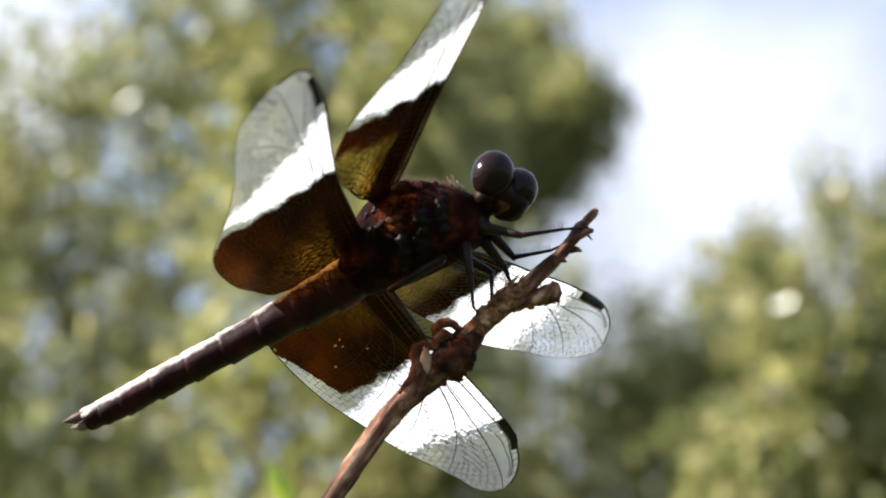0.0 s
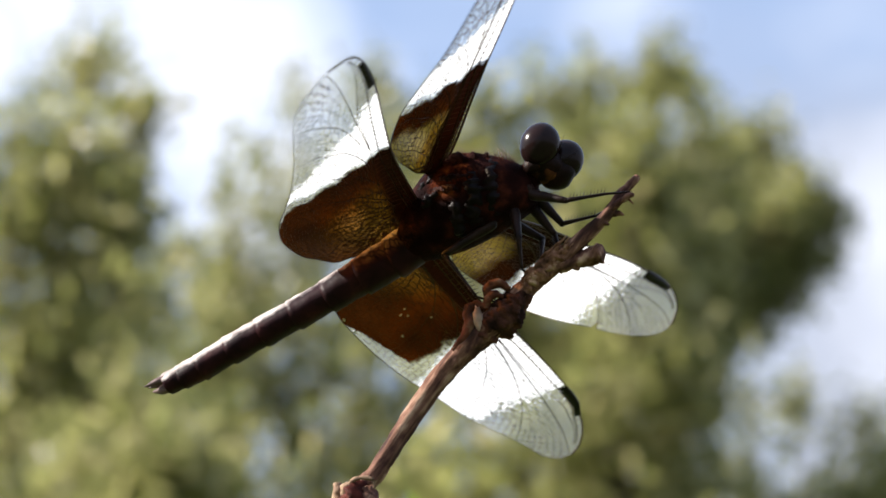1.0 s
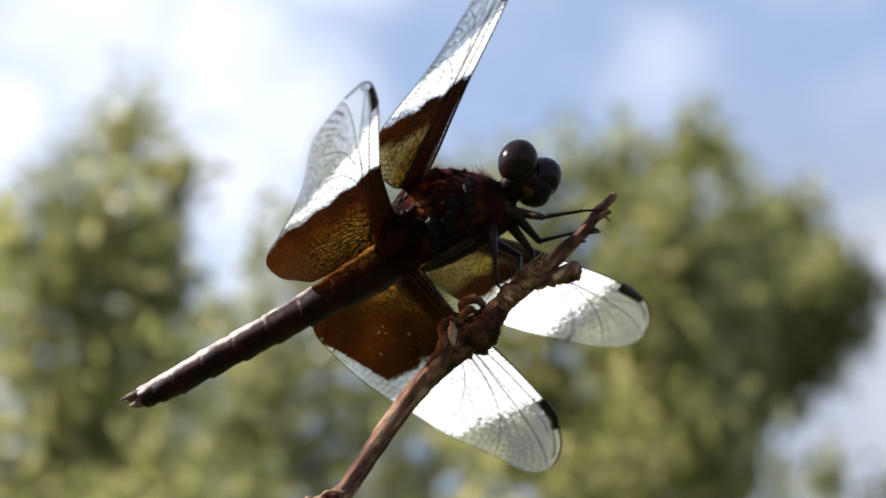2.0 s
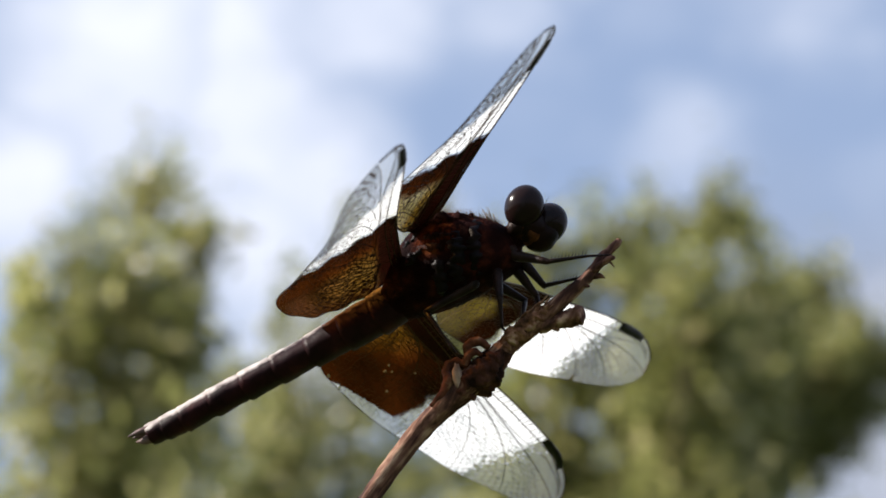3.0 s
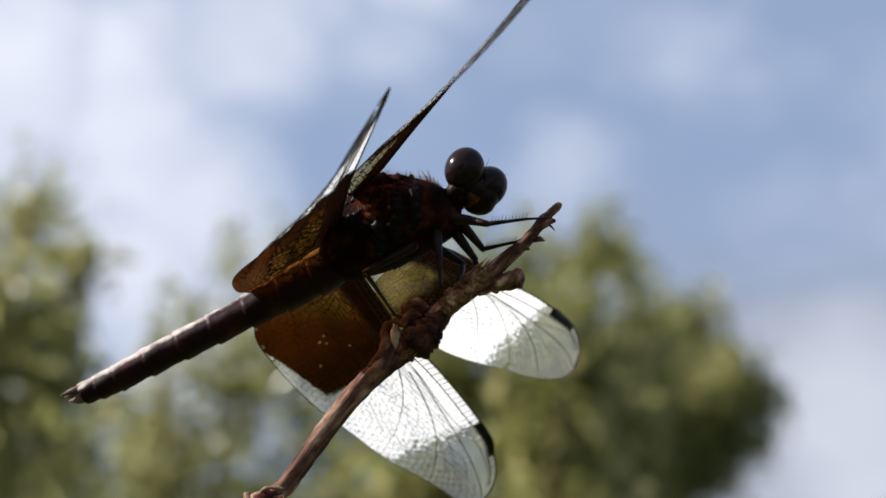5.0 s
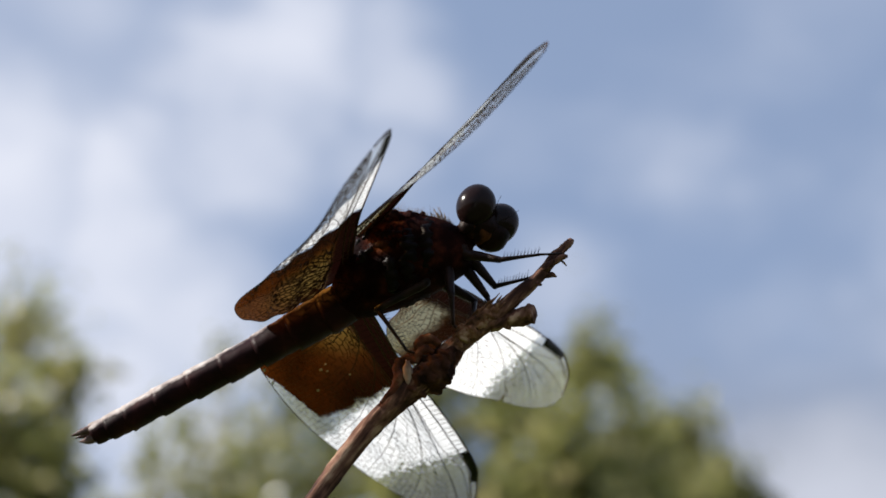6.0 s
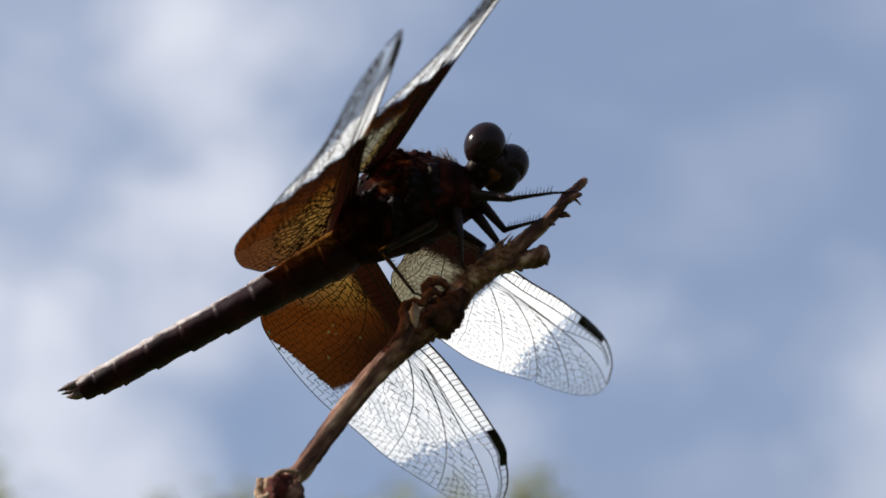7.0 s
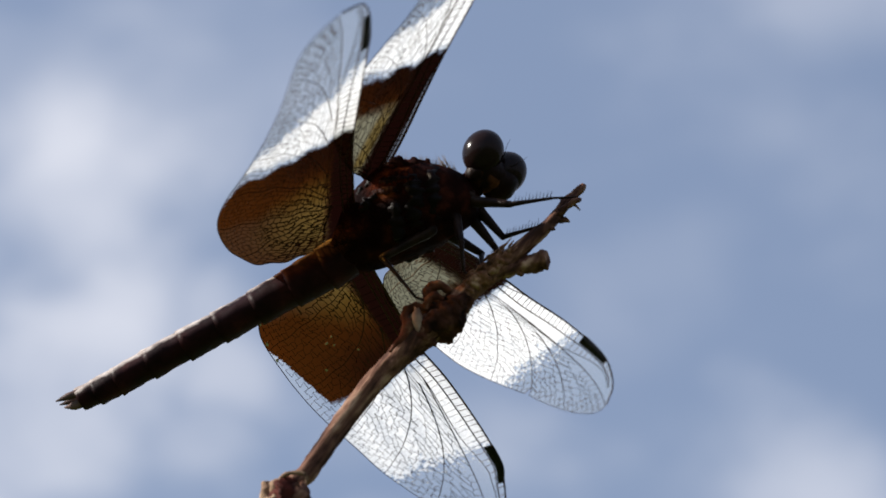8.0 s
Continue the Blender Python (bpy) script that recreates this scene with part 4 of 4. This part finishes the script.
        if across.z > 0:
            across = -across
        for k in range(11):
            q = P[1].lerp(P[2], 0.08 + 0.086 * k)
            for w in (-0.35, 0.35):
                d = (across * -1.0 + Vector((0, w, 0)) + (P[2] - P[1]).normalized() * 0.45).normalized()
                tube(bm, [q, q + d * rng.uniform(0.55, 0.85)], [0.035, 0.008], 3)
        for k in range(8):
            q = P[0].lerp(P[1], 0.3 + 0.08 * k)
            tube(bm, [q, q - across * 0.45 + Vector((0.1, 0, 0))], [0.025, 0.006], 3)
        part("leg", scaled(bm), LEG, root)

    # wings
    made = {}
    for key, name, lead, trail, mat, node_u, stig, cell, seed, bend in [
            ("FF", "left_forewing", FORE_LEAD, NICKED_TRAIL, LEFT_FOREWING, 17.2, (29.6, 35.7), 0.84, 3, (-0.00073, -24.79)),
            ("NF", "right_forewing", FORE_LEAD, FORE_TRAIL, FOREWING, 17.2, (29.6, 35.7), 0.84, 4, (0.00054, 16.66)),
            ("FH", "left_hindwing", LEFT_HIND_LEAD, LEFT_HIND_TRAIL, LEFT_HINDWING, 14.2, (29.2, 34.8), 0.88, 5, (-0.00138, -2.08)),
            ("NH", "right_hindwing", RIGHT_HIND_LEAD, RIGHT_HIND_TRAIL, RIGHT_HINDWING, 13.7, (28.5, 34.3), 0.88, 6, (0.00097, 22.17))]:
        made[key] = wing(name, lead, trail, mat, node_u, stig, root, "clear-tipped wing with smoky brown base and chalky white band", cell, seed, bend)
    return root, head, made


DRAGONFLY, HEAD, WINGS = dragonfly()

# ---- twig ----


def twig():
    rng = random.Random(21)
    root = new("twig")
    root.matrix_basis = SPOT
    tagged(root, "dry gnarled brown twig with a forked tip above the grass", "twig")
    inv = SPOT.inverted()
    down = [inv @ Vector(p) * 1000 for p in ((-0.045, 0.02, 1.43), (-0.07, 0.03, 1.25), (-0.06, 0.05, 0.8), (-0.02, 0.04, 0.3), (0, 0.05, -0.05))]
    bm = bmesh.new()
    pts = [(13.65, -1.5, -7.15), (11.5, -2.0, -8.32), (9.09, -2.3, -8.98), (6.06, -2.6, -9.75), (3.4, -3.0, -10.3), (1.6, -3.2, -10.85), (0.05, -3.4, -11.35), (-1.3, -3.6, -11.8), (-2.62, -3.8, -12.2), (-4.6, -3.9, -12.75), (-6.96, -4.2, -13.55), (-10.96, -5.3, -15.72), (-15.01, -6.8, -18.4), (-16.3, -7.1, -18.9), (-17.3, -7.3, -19.3), (-18.6, -7.6, -20.2), (-21.55, -8.5, -22.3), *down]
    radii = [0.40, 0.50, 0.64, 0.78, 0.84, 0.95, 1.1, 1.15, 1.08, 0.95, 0.88, 0.84, 0.78, 0.85, 0.95, 1.0, 1.05, 1.4, 2.0, 3.2, 4.5, 6.0]
    tube(bm, pts, radii, 36, 14, 0.11, 1.05, ridges=0.07)
    part("stem", scaled(bm), BARK, root, "dry brown bark with fine lines")
    bm = bmesh.new()
    tube(bm, [(-3.0, -3.9, -12.2), (-1.7, -3.7, -12.0), (-0.4, -3.6, -11.85), (0.8, -3.5, -11.5), (1.7, -3.35, -11.15), (2.8, -3.2, -10.7)], [0.7, 1.2, 1.45, 1.42, 1.1, 0.5], 34, 12, 0.42, 1.25)
    part("burl", scaled(bm), mottled("burl_bark", [(0.36, (0.018, 0.008, 0.006)), (0.55, (0.075, 0.030, 0.020)), (0.75, (0.22, 0.10, 0.062))], 650, 0.8, bump=1.0, bump_depth=0.0004), root, "dark knotty burl")
    bm = bmesh.new()
    tube(bm, [(13.2, -1.5, -7.25), (14.4, -1.0, -6.85), (15.2, -0.7, -6.5), (15.5, -0.7, -6.3)], [0.42, 0.34, 0.38, 0.2], 12, 6, 0.4, 2.2)
    part("tip", scaled(bm), BARK, root)
    bm = bmesh.new()
    tube(bm, [(12.2, -2.0, -8.0), (13.3, -2.3, -7.95), (14.2, -2.45, -7.95), (14.6, -2.5, -8.1)], [0.4, 0.3, 0.26, 0.1], 10, 5, 0.45, 2.6)
    tube(bm, [(12.0, -1.9, -8.3), (12.6, -1.7, -8.6), (12.9, -1.6, -8.95)], [0.32, 0.24, 0.08], 8, 4, 0.4, 2.6)
    tube(bm, [(11.0, -2.2, -8.6), (11.5, -2.4, -9.2)], [0.3, 0.1], 8, 3, 0.4, 2.6)
    part("side_prong", scaled(bm), BARK, root)
    bm = bmesh.new()
    tube(bm, [(6.0, -2.5, -10.0), (7.6, -2.1, -10.3), (8.9, -1.8, -10.6), (9.6, -1.7, -10.75), (9.95, -1.7, -10.85)], [0.75, 0.7, 0.72, 0.8, 0.5], 14, 6, 0.4, 1.6)
    tube(bm, [(7.2, -2.2, -10.5), (7.4, -2.2, -11.2)], [0.5, 0.15], 9, 3, 0.4, 2.0)
    part("broken_stub", scaled(bm), BARK, root, "short broken side stub")
    # curled red bark round the burl
    bm = bmesh.new()
    tube(bm, [(1.7, -3.9, -10.0), (1.2, -4.1, -9.2), (0.5, -4.2, -8.95), (-0.1, -4.2, -9.2), (-0.3, -4.2, -9.9)], [0.25, 0.36, 0.40, 0.36, 0.2], 10, 5, 0.5, 1.8)
    tube(bm, [(0.9, -4.0, -10.3), (0.4, -4.3, -9.8), (-0.3, -4.4, -9.9), (-0.8, -4.4, -10.5)], [0.2, 0.36, 0.40, 0.25], 10, 5, 0.5, 1.8)
    tube(bm, [(-0.7, -4.3, -10.4), (-1.3, -4.3, -9.8), (-2.1, -4.3, -9.75), (-2.55, -4.4, -10.3), (-2.7, -4.5, -11.0), (-3.6, -4.5, -11.7), (-5.0, -4.6, -12.2)], [0.3, 0.42, 0.40, 0.38, 0.45, 0.40, 0.2], 10, 5, 0.4, 1.6)
    part("curled_bark", scaled(bm), REDBARK, root, "curled reddish bark round a burl")
    bm = bmesh.new()
    ball(bm, (-1.75, -4.75, -11.0), (0.42, 0.22, 1.0), Matrix.Rotation(0.35, 3, "Y"), 16, 12, 0.3, 2.0)
    part("bark_scar", scaled(bm), mottled("scar_wood", [(0.35, (0.16, 0.10, 0.075)), (0.65, (0.36, 0.26, 0.20))], 800, 0.8), root, "pale grey patch of bare wood")
    # frayed golden bark on the upper length
    frayed = mottled("frayed_bark", [(0.36, (0.035, 0.018, 0.010)), (0.52, (0.25, 0.12, 0.07)), (0.70, (0.58, 0.39, 0.26))], 700, 0.8, bump=0.9, bump_depth=0.0003)
    bm = bmesh.new()
    tube(bm, [(2.6, -3.3, -10.5), (3.6, -3.2, -10.2), (5.0, -3.0, -9.85), (6.4, -2.85, -9.5), (7.6, -2.7, -9.2)], [0.6, 0.86, 0.84, 0.72, 0.45], 22, 9, 0.5, 2.4, ridges=0.16, ridges_n=4.5)
    part("bark_sleeve", scaled(bm), frayed, root, "golden frayed inner bark")
    for k in range(34):
        s = rng.uniform(-0.1, 1.25)
        p = Vector((3.4, -3.9, -9.9)).lerp(Vector((7.4, -3.2, -8.9)), s) + Vector((rng.uniform(-.3, .3), rng.uniform(-.15, .1), rng.uniform(-.45, .45)))
        d = Vector((rng.uniform(0.5, 1.1), rng.uniform(-.15, .05), rng.uniform(0.05, 0.45)))
        bm = bmesh.new()
        tube(bm, [p - d * 0.6, p + Vector((0, -0.08, 0)), p + d * 0.6], [0.05, rng.uniform(0.08, 0.17), 0.03], 6, 3, 0.5, 2.5)
        part("bark_shred", scaled(bm), frayed, root, "frayed golden bark shred")
    # a thin spur under the tip
    bm = bmesh.new()
    tube(bm, [(13.3, -1.9, -7.7), (13.9, -1.9, -7.95), (14.1, -1.8, -8.6)], [0.22, 0.13, 0.05], 6, 4, 0.4, 2.6)
    part("spur", scaled(bm), BARK, root)
    # the lower joint: a cup with a torn pale rim, a prong and dry scales
    cup = Vector((-17.2, -8.5, -20.0))
    bm = bmesh.new()
    tube(bm, [cup + Vector((-1.0, 0.7, -0.5)), cup + Vector((-0.3, 0.2, -0.1)), cup + Vector((0.35, -0.3, 0.15)), cup + Vector((0.75, -0.55, 0.3))], [1.0, 1.3, 1.35, 1.1], 22, 6, 0.6, 0.95)
    part("joint_cup", scaled(bm), mottled("cup_bark", [(0.35, (0.03, 0.008, 0.007)), (0.6, (0.10, 0.022, 0.016)), (0.8, (0.22, 0.06, 0.035))], 500, 0.6, bump=0.8, bump_depth=0.0003), root, "dark red scar of a broken shoot")
    pale_scale = mottled("pale_scale", [(0.35, (0.16, 0.09, 0.06)), (0.55, (0.36, 0.24, 0.16)), (0.75, (0.62, 0.46, 0.33))], 500, 0.75, bump=0.8, bump_depth=0.0003)
    bm = bmesh.new()
    tube(bm, [cup + Vector((-0.3, -0.4, 1.2)), cup + Vector((0.5, -0.5, 1.45)), cup + Vector((1.4, -0.5, 1.2)), cup + Vector((1.95, -0.5, 0.65)), cup + Vector((1.7, -0.5, -0.1))], [0.14, 0.18, 0.17, 0.20, 0.06], 8, 5, 0.5, 2.2)
    part("torn_rim", scaled(bm), pale_scale, root, "pale torn rim of bark")
    for a, b, c, r in [((-18.8, -7.9, -19.6), (-18.7, -7.7, -18.6), (-18.4, -7.6, -17.7), 0.6), ((-19.4, -8.4, -20.6), (-18.6, -8.7, -20.1), (-17.9, -8.8, -19.8), 0.85), ((-18.2, -8.2, -19.4), (-17.6, -8.5, -18.8), (-17.2, -8.4, -18.5), 0.6), ((-20.4, -8.4, -21.2), (-19.8, -8.7, -20.7), (-19.2, -8.6, -20.2), 0.7)]:
        bm = bmesh.new()
        tube(bm, [a, b, c], [r * 0.8, r, r * 0.55], 12, 5, 0.4, 1.6)
        part("bud_scale", scaled(bm), pale_scale, root, "dry tan scale")
    return root


twig()


def shrub_shoot():
    """A low green shoot behind the twig."""
    root = new("shrub_shoot")
    root.location = (-0.0244, 0.2288, 0)
    tagged(root, "slim green shoot with pointed young leaves in the grass", "shrub")
    top = 1.5427
    bm = bmesh.new()
    tube(bm, [(0.0, 0.0, -0.02), (0.01, 0.0, 0.5), (-0.004, 0.004, top - 0.3), (0.0, 0.0, top - 0.012)], [0.006, 0.0045, 0.003, 0.0011], 8, 6)
    part("stalk", bm, GREEN, root)
    for z, turn, size in [(top - 0.0122, 2.2, 1.0), (top - 0.03, 2.6, 1.2), (top - 0.036, 4.6, 1.2), (top - 0.07, 1.3, 1.6), (top - 0.075, 3.6, 1.6)]:
        bm = bmesh.new()
        rows = []
        for i in range(12):
            t = i / 11
            w = 0.0034 * size * min(1.0, 0.25 + 3 * t) * (1 - t) ** 1.1
            x = 0.0118 * size * t
            up = math.sin(1.25 - 0.35 * t)
            rows.append([bm.verts.new((x * math.cos(1.25 - 0.3 * t), k * w, x * up + abs(k) * w * 0.35 + 0.0002 * s)) for s, k in ((0, -1), (0, -0.5), (0, 0), (0, 0.5), (0, 1))])
        for r, s in zip(rows, rows[1:]):
            for i in range(4):
                bm.faces.new((r[i], r[i + 1], s[i + 1], s[i]))
        leaf = part("leaf", bm, GREEN, root)
        leaf.matrix_basis = Matrix.Translation((0, 0, z)) @ Matrix.Rotation(turn, 4, "Z")
    return root


shrub_shoot()

# ---- what moves ----


def motions():
    walk(WINGS["FF"], [(t, pose(0.00312, 0.00582, -0.00197, rx, ry, rz)) for t, rx, ry, rz in (
        (0.00, 2.43, 4.82, 79.19),
        (0.50, 3.12, 3.85, 79.17),
        (1.00, 4.58, 4.73, 79.25),
        (1.50, 6.19, 2.87, 79.61),
        (3.00, 3.24, -0.04, 79.75),
        (3.50, -3.32, 4.87, 80.13),
        (4.00, 0.20, 2.63, 81.17),
        (4.50, -2.50, 1.85, 80.89),
        (5.00, -3.62, 2.00, 81.33),
        (5.20, -1.03, -0.54, 82.58),
        (6.30, -7.37, -1.16, 82.86),
        (6.50, -3.68, 5.60, 77.65),
        (7.00, -4.32, 2.05, 78.42),
        (7.50, -1.16, 2.62, 78.01),
        (8.00, 5.11, 4.16, 75.84),
    )])
    walk(WINGS["FH"], [(t, pose(-0.00333, 0.00118, -0.00187, rx, ry, rz)) for t, rx, ry, rz in (
        (0.00, 16.13, 19.57, 89.60),
        (0.50, 15.61, 17.85, 89.76),
        (1.00, 15.42, 18.13, 90.23),
        (1.50, 12.58, 16.61, 90.21),
        (3.00, 14.71, 15.26, 89.44),
        (3.50, 12.00, 18.81, 90.53),
        (4.00, 11.98, 17.31, 91.02),
        (4.50, 11.78, 17.39, 90.55),
        (5.00, 12.24, 18.08, 90.37),
        (5.20, 14.16, 14.41, 92.39),
        (6.30, 19.75, 13.75, 93.31),
        (6.50, 16.65, 18.75, 90.11),
        (7.00, 17.40, 16.15, 89.67),
        (7.50, 18.46, 15.44, 90.32),
        (8.00, 18.33, 16.91, 88.38),
    )])
    walk(WINGS["NH"], [(t, pose(-0.00172, -0.00354, 0.00102, rx, ry, rz)) for t, rx, ry, rz in (
        (0.00, -184.03, -7.65, -78.26),
        (0.30, -180.45, -4.63, -76.70),
        (0.50, -177.28, -1.84, -77.06),
        (0.70, -175.73, -0.56, -75.86),
        (0.80, -172.11, 2.41, -73.06),
        (0.90, -177.36, -0.68, -75.58),
        (1.00, -182.61, -3.78, -78.09),
        (1.30, -182.61, -3.78, -78.09),
        (1.50, -180.04, -4.54, -77.58),
        (2.80, -176.41, 6.42, -72.13),
        (3.00, -178.22, 4.26, -73.31),
        (3.10, -178.31, 3.89, -73.32),
        (3.20, -179.12, 0.58, -73.42),
        (3.30, -179.03, 0.94, -73.41),
        (3.40, -175.75, 4.40, -71.73),
        (3.50, -171.15, 4.67, -68.80),
        (3.60, -171.15, 4.67, -68.80),
        (3.70, -172.21, 4.61, -69.48),
        (3.80, -177.51, 4.30, -72.86),
        (3.90, -178.40, 3.52, -73.33),
        (4.00, -166.90, 6.61, -68.74),
        (4.10, -167.18, 7.57, -67.89),
        (4.20, -167.16, 6.63, -68.74),
        (4.30, -167.16, 6.63, -68.74),
        (4.40, -167.37, 7.27, -68.17),
        (4.50, -167.77, 6.67, -68.73),
        (4.60, -163.81, 12.65, -63.14),
        (4.70, -169.46, 5.67, -68.77),
        (4.80, -167.57, 6.97, -68.45),
        (4.90, -165.99, 9.36, -66.21),
        (5.00, -166.99, 5.18, -69.06),
        (5.10, -165.72, 8.17, -66.69),
        (5.20, -158.70, 11.67, -64.29),
        (5.40, -166.52, 6.30, -68.17),
        (6.20, -173.94, 6.92, -71.29),
        (6.30, -173.94, 6.92, -71.29),
        (6.40, -163.82, 11.82, -64.87),
        (6.50, -168.92, 5.98, -69.61),
        (6.60, -171.29, 6.22, -71.20),
        (6.70, -174.04, 4.39, -72.81),
        (6.90, -175.76, 2.87, -73.78),
        (7.00, -171.89, 6.28, -71.60),
        (7.10, -173.18, 5.15, -72.33),
        (7.20, -174.47, 4.01, -73.06),
        (7.30, -177.04, 1.73, -74.51),
        (7.40, -181.00, -0.95, -76.35),
        (7.50, -180.48, -1.30, -76.46),
        (8.00, -185.62, 2.24, -75.44),
    )])
    walk(WINGS["NF"], [(t, pose(0.00155, -0.00292, 0.00266, rx, ry, rz)) for t, rx, ry, rz in (
        (0.00, -182.93, -7.01, -55.93),
        (0.30, -179.41, -4.94, -55.45),
        (0.50, -176.57, -2.39, -56.29),
        (0.70, -174.96, -1.70, -55.71),
        (0.80, -171.20, -0.11, -54.35),
        (0.90, -174.14, -2.09, -55.49),
        (1.00, -177.09, -4.08, -56.63),
        (1.30, -177.09, -4.08, -56.63),
        (1.50, -180.87, -5.48, -56.16),
        (2.80, -167.92, 1.99, -53.53),
        (3.00, -175.99, 1.86, -54.45),
        (3.10, -176.36, 1.60, -54.32),
        (3.20, -179.66, -0.71, -53.17),
        (3.30, -179.30, -0.45, -53.30),
        (3.40, -172.86, 2.17, -53.52),
        (3.50, -167.03, 2.73, -51.79),
        (3.60, -167.03, 2.73, -51.79),
        (3.70, -168.37, 2.60, -52.19),
        (3.80, -175.10, 1.95, -54.19),
        (3.90, -176.73, 1.35, -54.20),
        (4.00, -165.14, 3.75, -53.27),
        (4.10, -151.46, 5.76, -53.05),
        (4.20, -161.36, 4.26, -53.35),
        (4.30, -161.36, 4.26, -53.35),
        (4.40, -151.82, 5.66, -53.21),
        (4.50, -152.53, 5.44, -53.53),
        (4.60, -145.42, 7.60, -50.32),
        (4.70, -159.78, 4.09, -52.66),
        (4.80, -152.17, 5.55, -53.37),
        (4.90, -149.33, 6.41, -52.09),
        (5.00, -163.02, 0.92, -48.42),
        (5.10, -155.98, 3.59, -49.18),
        (5.20, -142.02, 7.88, -49.16),
        (5.40, -160.38, 1.92, -48.71),
        (6.20, -161.35, 6.28, -55.08),
        (6.30, -161.35, 6.28, -55.08),
        (6.40, -151.19, 5.63, -51.78),
        (6.50, -168.70, 3.75, -53.11),
        (6.60, -169.01, 4.59, -55.39),
        (6.70, -170.15, 3.69, -55.94),
        (6.90, -171.01, 2.80, -55.92),
        (7.00, -169.09, 4.80, -55.96),
        (7.10, -169.73, 4.13, -55.95),
        (7.20, -170.37, 3.46, -55.93),
        (7.30, -171.65, 2.13, -55.90),
        (7.40, -174.25, 0.42, -56.09),
        (7.50, -173.35, 0.36, -55.87),
        (8.00, -182.35, 1.02, -58.15),
    )])
    joint = (0.00999, -0.00108, -0.00084)
    walk(HEAD, [(t, pose(*joint, rx, ry, rz)) for t, rx, ry, rz in (
        (0.0, -41.4, 36.5, -45.6), (3.0, -41.4, 36.5, -45.6), (3.1, -40, 32, -48), (3.2, -70, 30, -72), (3.3, -66, 30, -68), (3.4, -43, 36, -47), (3.5, -41.4, 36.5, -45.6), (8.0, -41.4, 36.5, -45.6))])


motions()
